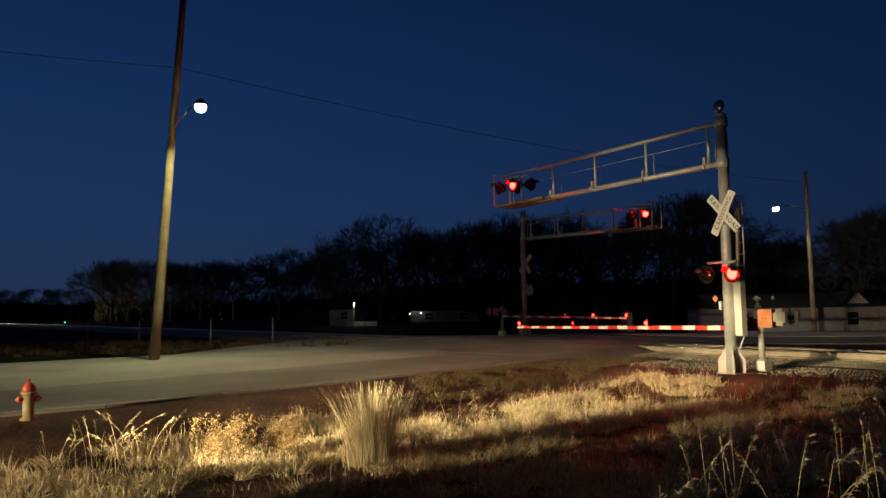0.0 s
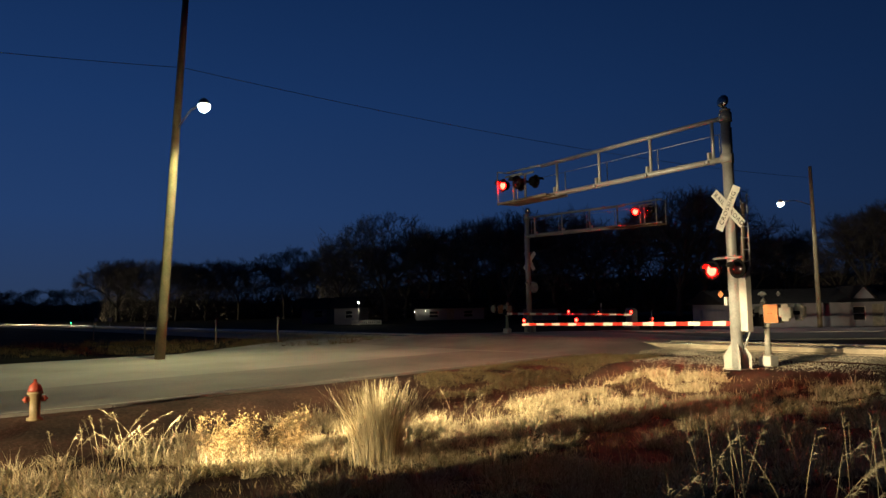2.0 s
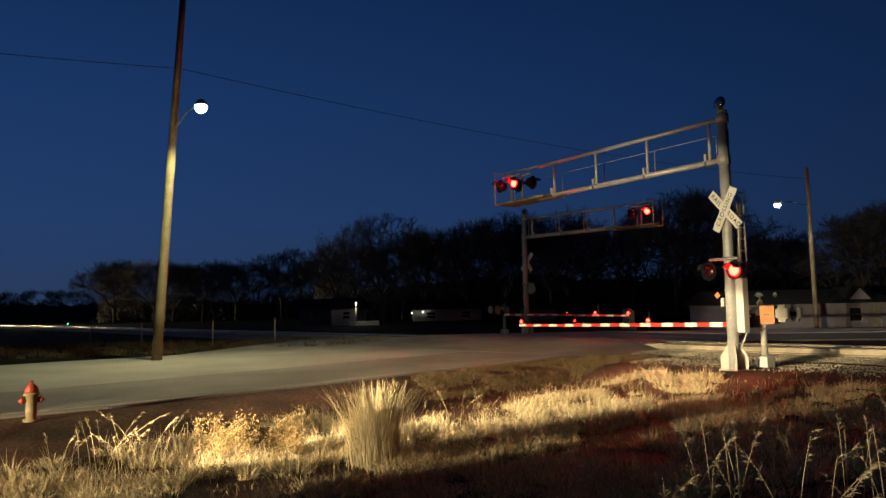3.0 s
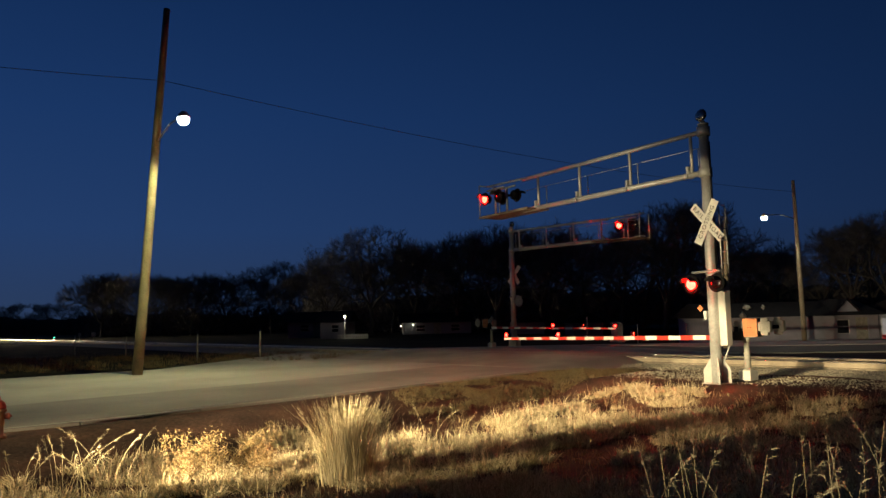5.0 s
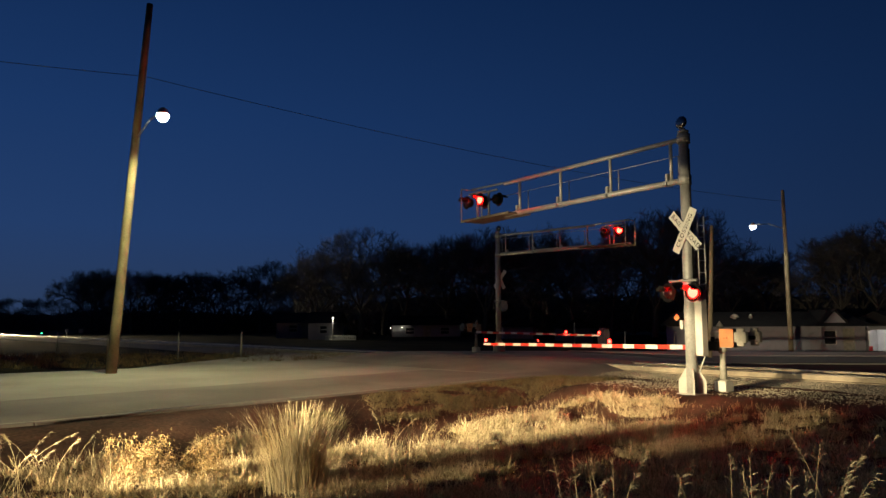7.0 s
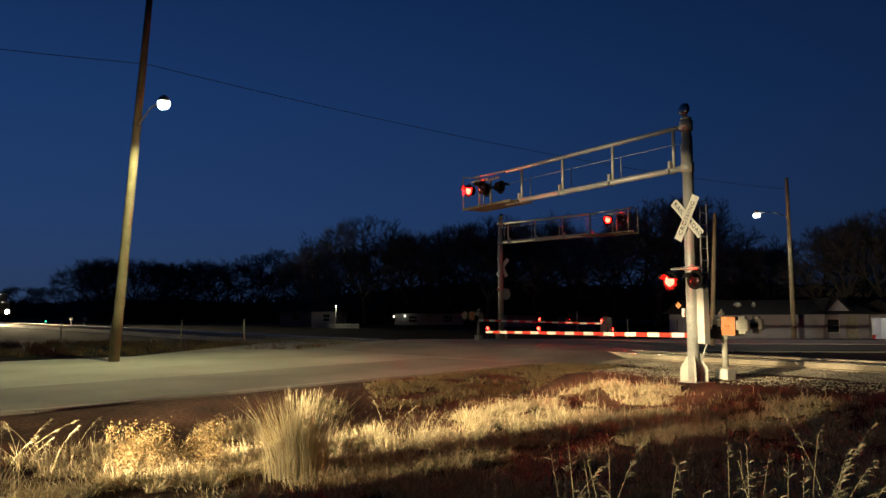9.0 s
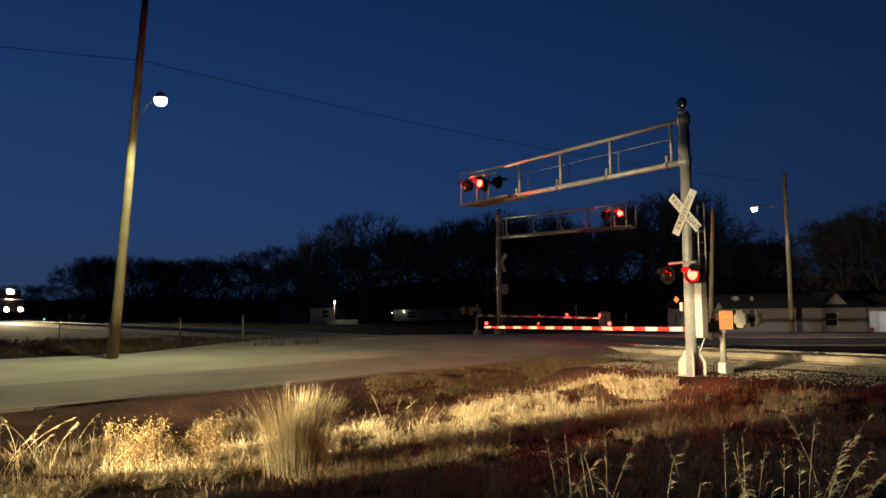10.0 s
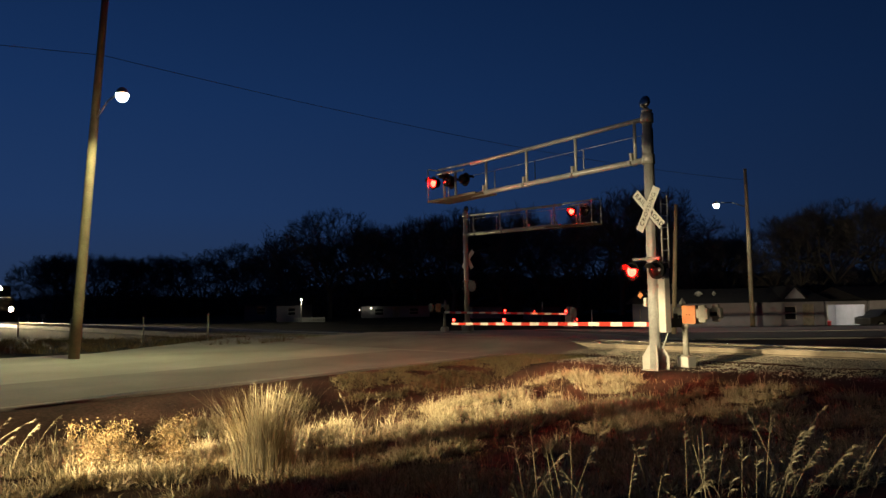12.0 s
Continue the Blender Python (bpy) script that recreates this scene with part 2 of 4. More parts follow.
def sheet(name, outline, z, material, label, category, thick=0.06):
    bm = B()
    top = bm.faces.new([bm.verts.new((x, y, z)) for x, y in outline])
    r = bmesh.ops.extrude_face_region(bm, geom=[top])
    for v in [g for g in r["geom"] if isinstance(g, bmesh.types.BMVert)]:
        v.co.z += thick
    bmesh.ops.translate(bm, verts=bm.verts, vec=(0, 0, -thick))
    bmesh.ops.recalc_face_normals(bm, faces=bm.faces)
    return tagged(part(name, bm, material), label, category, kind="structure")


ROAD_EDGE = [(-42, -16), (-7.9, 13.4), (-6.4, 14.55), (-4.75, 16.25), (-2.65, 18.35), (-0.2, 20.95), (4.0, 25.3), (7.4, 29.6), (10.2, 31.2)]


def build_road():
    near = ROAD_EDGE + [(13, 31.4)]
    far = [(8, 44.6), (3.6, 45.1), (-2.6, 45.3), (-5.3, 46.0), (-8.4, 42.0), (-11, 30.2), (-14.5, 27.6), (-62, -19)]
    sheet("road", near + far, 0.03, CONCRETE, "worn pale concrete road with dusty edges", "road")
    # strip along the near edge in a darker grey than the road
    lane = [(x - 0.10, y + 0.10) for x, y in ROAD_EDGE[1:-2]]
    back = [(x - 3.3, y + 3.0) for x, y in ROAD_EDGE[1:-2]]
    sheet("road_lane", [(-40, -13.9)] + lane + back[::-1] + [(-44, -9.6)], 0.036, LANE, "darker grey lane along the road's edge", "road", 0.02)
    sheet("road", [(13.02, 31.4), (24, 29.8), (80, 24), (80, 30.5), (24, 35.6), (14, 37.6), (8.02, 44.6)], 0.035, ASPHALT, "dark asphalt road beyond the tracks", "road")
    sheet("pavement", [(14.0, 37.65), (24, 35.65), (80, 30.55), (80, 36.0), (24, 40.6), (12.0, 43.2), (8.6, 44.5)], 0.05, CONCRETE, "pale gravel shoulder of the far road", "shoulder")


def build_kerb():
    """The pale curved concrete edge round the signal's gravel island."""
    for (x0, y0), (x1, y1) in zip([(-14.0, 8.15)] + ROAD_EDGE[1:-2], ROAD_EDGE[1:-1]):
        ln = math.hypot(x1 - x0, y1 - y0)
        count = max(1, round(ln / 1.5))
        edge = tagged(new("road_edging"), "worn pale concrete edging along the road", "kerb", kind="structure")
        for i in range(count):
            f = (i + 0.5) / count
            part("edging_stone", box(B(), 0, 0, 0, ln / count - 0.015, 0.13, 0.10, 0.015, pose(x0 + (x1 - x0) * f + 0.05, y0 + (y1 - y0) * f - 0.05, -0.020 + 0.008 * math.sin(7.0 * (x0 + i)), 0, 0, math.degrees(math.atan2(y1 - y0, x1 - x0)))), LANE, edge)
    k = tagged(new("kerb"), "pale curved concrete kerb at the crossing", "kerb", kind="structure")
    pts = [(7.9, 30.3), (8.8, 31.0), (9.7, 31.1), (10.4, 30.6), (10.7, 29.7), (10.6, 28.6), (10.3, 27.4)]
    for (x0, y0), (x1, y1) in zip(pts, pts[1:]):
        ln = math.hypot(x1 - x0, y1 - y0)
        part("kerb_stone", box(B(), 0, 0, 0, ln - 0.02, 0.14, 0.16, 0.02, pose((x0 + x1) / 2, (y0 + y1) / 2, 0.05, 0, 0, math.degrees(math.atan2(y1 - y0, x1 - x0)))), CONCRETE, k)


# out-of-view bend, added so the distant train's headlights point away from the crossing
BEND_AT, BEND_R = 108.0, 85.0
STATIONS = [-60, 108] + [108 + 6 * k for k in range(1, 18)] + [300]


def line(s, q=0.0):
    """A point of the railway line, and its turn in degrees: straight past the crossing, then an added, unseen bend to
    the west.
    """
    if s <= BEND_AT:
        return T0 + TD * s + TN * q, 0.0
    a = min((s - BEND_AT) / BEND_R, 1.2)
    rest = s - BEND_AT - a * BEND_R
    centre = T0 + TD * BEND_AT + TN * BEND_R
    way = TD * math.cos(a) + TN * math.sin(a)
    out = -TN * math.cos(a) + TD * math.sin(a)
    return centre + out * (BEND_R - q) + way * rest, math.degrees(a)


def build_track():
    def at(q, s, z):
        p = line(s, q)[0]
        return (p.x, p.y, z)

    def along(bm, section, closed):
        """Sweep a cross-section along the line."""
        rings = [[bm.verts.new(at(a, s, z)) for a, z in section] for s in STATIONS]
        for lo, hi in zip(rings, rings[1:]):
            for i in range(len(section) if closed else len(section) - 1):
                j = (i + 1) % len(section)
                bm.faces.new((lo[i], lo[j], hi[j], hi[i])).smooth = not closed
        if closed:
            bm.faces.new(rings[0][::-1])
            bm.faces.new(rings[-1])
        bmesh.ops.recalc_face_normals(bm, faces=bm.faces)
        return bm
    bed = B()
    prof = [(-3.2, -0.05), (-1.9, 0.04), (1.9, 0.04), (3.2, -0.05)]
    ss = [-60, -20, -8, 0, 6, 22, 60] + STATIONS[1:]
    rows = [[bed.verts.new(at(q, s, z + (-0.06 if 3 < s < 24 else 0))) for q, z in prof] for s in ss]
    for a, b in zip(rows, rows[1:]):
        for i in range(3):
            bed.faces.new((a[i], a[i + 1], b[i + 1], b[i]))
    tagged(part("track_bed", bed, GRAVEL), "grey crushed stone bed under the railway track", "ballast", kind="structure")
    for q in (0.75, -0.75):
        rail = thing("rail", "worn steel rail with a shiny running surface", "rail", group="rails")
        bm = B()
        foot = [(-0.075, 0.03), (0.075, 0.03), (0.075, 0.06), (0.018, 0.085), (0.012, 0.215), (0.036, 0.225), (0.036, 0.258), (-0.036, 0.258), (-0.036, 0.225), (-0.012, 0.215), (-0.018, 0.085), (-0.075, 0.06)]
        along(bm, [(q + a, z) for a, z in foot], True)
        part("rail_body", bm, RAIL, rail)
        bm = B()
        head = [(-0.0375, 0.228), (-0.0375, 0.248), (-0.030, 0.258), (0.0, 0.2615), (0.030, 0.258), (0.0375, 0.248), (0.0375, 0.228)]
        along(bm, [(q + a, z) for a, z in head], False)
        part("running_surface", bm, RAILTOP, rail, "polished rail head")


def build_crossing():
    """The road's hump over the rails."""
    prof = [(-4.6, 0.038), (-2.6, 0.18), (-1.6, 0.259), (1.6, 0.259), (2.6, 0.18), (4.6, 0.038)]
    bm = B()
    rows = []
    for s, k in ((6.2, 0.0), (7.3, 1.0), (12.0, 1.0), (17.0, 1.0), (21.0, 1.0), (22.4, 0.0)):
        rows.append([bm.verts.new((*(T0 + TN * q + TD * s).xy, z * k - 0.02 * (1 - k))) for q, z in prof])
    for a, b in zip(rows, rows[1:]):
        for i in range(len(prof) - 1):
            bm.faces.new((a[i], a[i + 1], b[i + 1], b[i])).smooth = True
    tagged(part("road_crossing", bm, HUMP), "dusty worn paving hump where the road crosses the rails", "road", kind="structure")


# ---- crossing signals ----
ARM_YAW = 33.0
SWITCHES = (0.33, 1.09, 1.79, 2.44, 3.20, 3.90, 4.62, 5.35, 6.06, 6.76, 7.47, 8.18, 8.90, 9.57, 10.32, 11.06, 11.72)
FLASHERS = []        # (lens, lit in the first stretch)


def signal_head(parent, m, first, works=True):
    """A flashing head: lens faces -Y of its own space."""
    head = new("signal_head")
    head.parent = parent
    head.matrix_basis = m
    bm = B()
    turned(bm, [(0.10, 0.0), (0.16, 0.03), (0.17, 0.16), (0.15, 0.20), (0.06, 0.24)], 20, pose(0, 0, 0, -90))
    part("housing", bm, BLACK, head)
    bm = B()
    turned(bm, [(0.235, -0.008), (0.24, 0.0), (0.235, 0.008)], 28, pose(0, 0.0, 0, -90))
    part("background_disc", bm, BLACK, head, "round black backing disc")
    bm = B()
    seg = 14
    loops = []
    for y in (-0.005, -0.27):
        for rad in (0.165, 0.172):
            loops.append([bm.verts.new((rad * math.cos(radians(18 + 144 * i / seg)), y, rad * math.sin(radians(18 + 144 * i / seg)))) for i in range(seg + 1)])
    for a, b in ((0, 2), (1, 3), (2, 3)):
        for i in range(seg):
            bm.faces.new((loops[a][i], loops[a][i + 1], loops[b][i + 1], loops[b][i])).smooth = True
    part("visor", bm, VISOR, head, "black hood over the lens")
    bm = B()
    turned(bm, [(0.04, -0.075), (0.09, -0.060), (0.13, -0.030), (0.15, 0.0)], 24, pose(0, 0, 0, -90))
    on = len(bm.faces)
    turned(bm, [(0.156, 0.002), (0.13, 0.020), (0.08, 0.034), (0.03, 0.038)], 24, pose(0, 0, 0, -90))
    bm.faces.ensure_lookup_table()
    for i in range(on, len(bm.faces)):
        bm.faces[i].material_index = 1
    lens = part("lens", bm, [LENSON if works else LENSOFF, LENSOFF], head, "round red signal lens")
    lens.location = (0, -0.002, 0)
    if works:
        FLASHERS.append((lens, first))
    return head


def letters(text, size, m, parent, material):
    cu = bpy.data.curves.new("lettering", "FONT")
    cu.body, cu.size, cu.align_x, cu.align_y, cu.extrude = text, size, "CENTER", "CENTER", 0.002
    cu.space_character = 1.22
    ob = new("lettering", cu)
    cu.materials.append(material)
    dg = bpy.context.evaluated_depsgraph_get()
    me = bpy.data.meshes.new_from_object(ob.evaluated_get(dg))
    bpy.data.objects.remove(ob)
    out = new("lettering", me)
    out.parent = parent
    out.matrix_basis = m
    return out


def build_cantilever(m, reach, joint, ups, first, label, lamp_x, back_x, lit_backs):
    """Mast at the origin, arm along +X; traffic it faces comes from +Y."""
    c = thing("cantilever_signal", label, "crossing signal", m, "crossing signals")
    part("mast", tube(B(), (0, 0, 0), (0, 0, 6.66), 0.145, 0.125, 24), ALU, c, "tapered grey steel mast")
    part("mast_cap", turned(B(), [(0.135, 0.0), (0.14, 0.05), (0.06, 0.08), (0.05, 0.12)], 18, pose(0, 0, 6.66)), ALU, c)
    bell = part("bell", turned(B(), [(0.05, -0.09), (0.13, -0.06), (0.165, 0.0), (0.165, 0.03), (0.12, 0.06), (0.05, 0.09)], 20, pose(0.0, 0.06, 6.92, -80)), RAILTOP, c, "dull metal bell on the mast head")
    part("clapper", tube(B(), (0.0, 0.10, 6.74), (0.05, 0.17, 6.85), 0.03, 0.02, 8), ALU, bell)
    for k in range(4):
        bm = B()
        pts = [(0.12, 0.0), (0.33, 0.0), (0.33, 0.36), (0.15, 0.66), (0.12, 0.66)]
        f = bm.faces.new([bm.verts.new((p, -0.013, z)) for p, z in pts])
        r = bmesh.ops.extrude_face_region(bm, geom=[f])
        bmesh.ops.translate(bm, verts=[g for g in r["geom"] if isinstance(g, bmesh.types.BMVert)], vec=(0, 0.026, 0))
        bmesh.ops.recalc_face_normals(bm, faces=bm.faces)
        bmesh.ops.transform(bm, matrix=Matrix.Rotation(radians(45 + 90 * k), 4, "Z"), verts=bm.verts)
        part("base_fin", bm, WHITEPAINT, c, "painted steel gusset")
    part("base_plate", box(B(), 0, 0, 0.02, 0.54, 0.54, 0.04, 0.008), ALU, c)
    top, low = 6.50, 5.42
    part("top_chord", tube(B(), (0.1, 0, top), (joint, 0, top), 0.060, 0.060, 16), ALU, c)
    part("top_extension", tube(B(), (joint - 0.1, 0, top + 0.03), (reach, 0, top + 0.08), 0.036, 0.036, 12), ALU, c)
    part("bottom_chord", tube(B(), (0.1, 0, low), (joint, 0, low), 0.078, 0.078, 16), ALU, c)
    part("bottom_extension", tube(B(), (joint - 0.1, 0, low), (reach, 0, low + 0.02), 0.05, 0.05, 12), ALU, c)
    for z in (top, low):
        part("mast_collar", tube(B(), (0, 0, z - 0.12), (0, 0, z + 0.12), 0.165, 0.165, 20), ALU, c)
    for x in ups:
        part("truss_upright", tube(B(), (x, 0, low), (x, 0, top), 0.042, 0.042, 12), ALU, c)
        bm = B()
        box(bm, x + 0.12, 0, low + 0.10, 0.07, 0.13, 0.30, 0.01)
        box(bm, x + 0.12, 0, low - 0.02, 0.10, 0.30, 0.10, 0.01)
        part("clamp", bm, ALU, c)
        part("handrail_post", tube(B(), (x + 0.16, -0.5, low + 0.05), (x + 0.16, -0.5, low + 0.80), 0.015, 0.015, 8), ALU, c)
    part("handrail", tube(B(), (0.4, -0.5, low + 0.80), (reach, -0.5, low + 0.80), 0.008, 0.008, 8), ALU, c)
    for j in range(4):
        part("catwalk_bar", box(B(), joint / 2 + 0.3, -0.14 - j * 0.11, low + 0.05, joint - 0.5, 0.05, 0.03), ALU, c)
    for j in range(5):
        part("platform_plank", box(B(), (joint - 0.75 + reach) / 2, 0.36 - j * 0.19, low - 0.03, reach - joint + 0.75, 0.175, 0.045, 0.006), PLANK, c, "brown service platform plank")
    part("platform_rim", box(B(), (joint - 0.75 + reach) / 2, 0.47, low - 0.03, reach - joint + 0.78, 0.03, 0.08, 0.004), PLANK, c)
    for y in (-0.45, 0.45):
        part("end_post", tube(B(), (reach, y, low - 0.05), (reach, y, top + 0.06), 0.02, 0.02, 8), ALU, c)
    part("end_rail", tube(B(), (reach, -0.45, top + 0.06), (reach, 0.45, top + 0.06), 0.02, 0.02, 8), ALU, c)
    lamp_z = low + 0.66
    for lx, y, back in ((lamp_x, 0.28, 0), (back_x, -0.24, 1)):
        sgn = 1 if y > 0 else -1
        bm = B()
        tube(bm, (lx - 0.48, 0.10 * sgn, lamp_z + 0.32), (lx + 0.48, 0.10 * sgn, lamp_z + 0.32), 0.035, 0.035, 10)
        tube(bm, (lx, 0.10 * sgn, low), (lx, 0.10 * sgn, lamp_z + 0.34), 0.04, 0.04, 10)
        part("lamp_bracket", bm, ALU, c)
        for side in (1, -1):
            signal_head(c, pose(lx + side * 0.40, y, lamp_z, 0, 0, 180 - 180 * back), first if side == 1 else not first, back in lit_backs)
    return c


def build_crossbuck(parent, m):
    """Two crossed blades facing -Y."""
    sign = new("crossbuck")
    sign.parent = parent
    sign.matrix_basis = m
    sign["label"] = "white crossed blades with black words"
    for ang, y, words in ((61, -0.012, (("CROSSING", 0.0),)), (-48, 0.0, (("RAIL", -0.36), ("ROAD", 0.36)))):
        bl = B()
        box(bl, 0, 0, 0, 1.22, 0.01, 0.235, 0.003)
        blade = part("blade", bl, SIGNWHITE, sign)
        blade.matrix_basis = pose(0, y, 0, 0, -ang, 0)
        for w, off in words:
            letters(w, 0.165, pose(off, -0.009, 0, 90, 0, 0), blade, BLACK).name = "lettering"
    return sign


def mast_lights(parent, z, first, backs=(0, 1), x=0.0, lit_backs=(0,)):
    bm = B()
    tube(bm, (x - 0.42, 0.22, z + 0.30), (x + 0.42, 0.22, z + 0.30), 0.035, 0.035, 10)
    tube(bm, (0, 0, z + 0.30), (x, 0.24, z + 0.30), 0.05, 0.05, 10)
    tube(bm, (0, 0, z + 0.30), (0, -0.3, z + 0.30), 0.05, 0.05, 10)
    part("lamp_bracket", bm, ALU, parent)
    for side in (1, -1):
        for back in backs:
            signal_head(parent, pose(x + side * 0.38, 0.34 if back == 0 else -0.3, z, 0, 0, 180 - 180 * back), first if side == 1 else not first, back in lit_backs)


def build_gate(m, length, label, shown, lamps):
    """Gate machine at the origin, its lowered arm along +X; shown: the side (+1 or -1 along Y) of its door and lights."""
    g = thing("crossing_gate", label, "crossing gate", m, "crossing gates")
    part("foundation", box(B(), 0, 0, 0.13, 0.34, 0.34, 0.26, 0.02), WHITEPAINT, g, "pale concrete footing")
    part("post", tube(B(), (0, 0, 0.24), (0, 0, 0.98), 0.085, 0.070, 16), DIRTYWHITE, g)
    part("post_flange", tube(B(), (0, 0, 0.25), (0, 0, 0.30), 0.15, 0.15, 16), DIRTYWHITE, g)
    bm = B()
    box(bm, 0.02, 0, 1.32, 0.42, 0.40, 0.44, 0.05)
    box(bm, -0.26, 0, 1.34, 0.30, 0.36, 0.48, 0.03)
    tube(bm, (0.02, 0, 0.96), (0.02, 0, 1.12), 0.08, 0.16, 12)
    case = part("machine_case", bm, DIRTYWHITE, g, "scuffed pale gate machine case")
    part("vent_cap", turned(B(), [(0.05, 1.53), (0.05, 1.60), (0.085, 1.61), (0.085, 1.66), (0.03, 1.74), (0.01, 1.78)], 14, pose(0.06, 0, 0)), DIRTYWHITE, case)
    door = part("case_door", box(B(), -0.27, 0.20 * shown, 1.35, 0.40, 0.035, 0.46, 0.012), ORANGE, g, "rusty orange case door")
    for x in (-0.30, -0.22):
        part("door_bolt", tube(B(), (x, 0.21 * shown, 1.35), (x, 0.235 * shown, 1.35), 0.014, 0.014, 8), BLACK, door)
    part("support_arm", box(B(), -0.42, -0.25 * shown, 1.36, 0.72, 0.03, 0.10, 0.005), BLACK, g)
    part("support_arm", box(B(), -0.60, 0.22 * shown, 1.36, 0.20, 0.03, 0.12, 0.005), BLACK, g)
    part("crank", box(B(), 0.10, 0.25 * shown, 1.20, 0.12, 0.03, 0.36, 0.01), BLACK, g)
    part("pivot_shaft", tube(B(), (-0.02, -0.27, 1.30), (-0.02, 0.27, 1.30), 0.035, 0.035, 12), BLACK, g)
    for k, (x, y) in enumerate(((-0.76, 0.31), (-0.72, -0.31))):
        bm = B()
        box(bm, x, y, 1.38, 0.20, 0.11, 0.44, 0.03)
        box(bm, x - 0.12, y, 1.38, 0.10, 0.12, 0.28, 0.02)
        box(bm, x + 0.13, y, 1.38, 0.08, 0.10, 0.24, 0.02)
        part("counterweight", bm, DIRTYWHITE, g, "pale cast counterweight plates")
    arm = new("gate_arm")
    arm.parent = g
    arm.matrix_basis = pose(0.10, 0.24 * shown, 1.10, 0, 0.75, 0)
    arm["label"] = "red and white striped arm, lowered"
    part("arm_bracket", box(B(), -0.02, 0, 0.04, 0.30, 0.06, 0.24, 0.01), BLACK, arm)
    n = int(length / 0.42)
    for k in range(n):
        w = 0.125 - 0.045 * k / n
        part("stripe", box(B(), 0.10 + (k + 0.5) * 0.42, 0, 0, 0.42, 0.035, w, 0.004), STRIPE if k % 2 else SIGNWHITE, arm)
    for pos, steady, lit in lamps:
        lampo = new("arm_lamp")
        lampo.parent = arm
        lampo.matrix_basis = pose(pos, 0, 0.11)
        part("lamp_case", box(B(), 0, 0, 0.02, 0.08, 0.10, 0.13, 0.02), BLACK, lampo)
        bm = B()
        turned(bm, [(0.02, -0.04), (0.05, -0.028), (0.06, 0.0)], 16, pose(0, 0, 0, -90))
        on = len(bm.faces)
        turned(bm, [(0.064, 0.001), (0.05, 0.012), (0.02, 0.02)], 16, pose(0, 0, 0, -90))
        bm.faces.ensure_lookup_table()
        for i in range(on, len(bm.faces)):
            bm.faces[i].material_index = 1
        lens = part("lens", bm, [ARMLAMP, LENSOFF], lampo, "small red arm light")
        lens.matrix_basis = pose(0, 0.065 * shown, 0.03, 0, 0, 90 + 90 * shown)
        if not steady:
            FLASHERS.append((lens, lit))
    return g


def build_signals():
    near = pose(7.3, 19.5, -0.05, 0, 0, 90 + ARM_YAW)
    c = build_cantilever(near, 9.35, 7.41, (0.42, 2.56, 4.64, 6.62), False, "grey steel cantilever signal reaching over the road", 8.85, 8.45, (0,))
    build_crossbuck(c, pose(-0.09, 0.19, 4.10, 0, 0, 180))
    mast_lights(c, 2.54, False, (0,))
    cab = part("cable_cabinet", box(B(), -0.235, -0.12, 1.78, 0.21, 0.22, 1.62, 0.015), WHITEPAINT, c, "tall narrow white cable cabinet")
    part("cabinet_brace", tube(B(), (-0.14, -0.1, 0.55), (-0.32, -0.12, 0.97), 0.02, 0.02, 8), ALU, cab)
    for y in (-0.42, -0.16):
        part("ladder_rail", tube(B(), (-0.20, y, 2.6), (-0.20, y, 4.5), 0.02, 0.02, 8), ALU, c)
    for k in range(7):
        part("ladder_rung", tube(B(), (-0.20, -0.42, 2.75 + 0.3 * k), (-0.20, -0.16, 2.75 + 0.3 * k), 0.012, 0.012, 6), ALU, c)
    part("conduit", tube(B(), (-0.17, 0.02, 2.6), (-0.17, 0.02, 6.2), 0.02, 0.02, 8), BLACK, c)
    part("junction_box", box(B(), 0.20, 0.06, 1.74, 0.08, 0.10, 0.22, 0.01), ALU, c)
    tilt = Matrix.Translation((0.30, 0.14, 1.92)) @ Matrix.Rotation(radians(45), 4, "Y")
    part("warning_plate", box(B(), 0, 0, 0, 0.13, 0.012, 0.13, 0.0, tilt), ORANGE, c, "small orange diamond plate")
    far = pose(4.4, 42.4, 0.08, 0, 0, 45 - 90)
    c2 = build_cantilever(far, 8.4, 6.38, (0.57, 2.45, 4.25, 5.95), True, "grey steel cantilever signal across the tracks", 7.2, 7.55, (0, 1))
    build_crossbuck(c2, pose(-0.05, 0.20, 4.06, 0, 0, 180))
    mast_lights(c2, 2.5, True, (0,), 0.0, ())
    gong = part("gong_disc", turned(B(), [(0.28, -0.01), (0.30, 0.0), (0.28, 0.02), (0.1, 0.10)], 22, pose(0.55, -0.20, 2.52, -90)), DIRTYWHITE, c2, "pale round disc on a bracket")
    part("bracket", tube(B(), (0, 0, 2.84), (0.5, -0.12, 2.84), 0.025, 0.025, 8), ALU, gong)
    part("conduit", tube(B(), (-0.20, 0.05, 0.4), (-0.20, 0.05, 5.6), 0.04, 0.04, 10), ALU, c2)
    build_gate(near @ pose(-0.22, -0.95, 0.05), 9.9, "lowered striped crossing gate with a pale machine", 1, ((9.55, True, True), (6.75, False, False), (3.5, False, True)))
    build_gate(far @ pose(-1.0, -0.8, 0.0), 8.3, "lowered striped gate on the far side of the tracks", -1, ((8.1, True, True), (4.4, False, False), (6.2, False, True)))


build_ground()
build_road()
build_kerb()
build_track()
build_crossing()
build_signals()


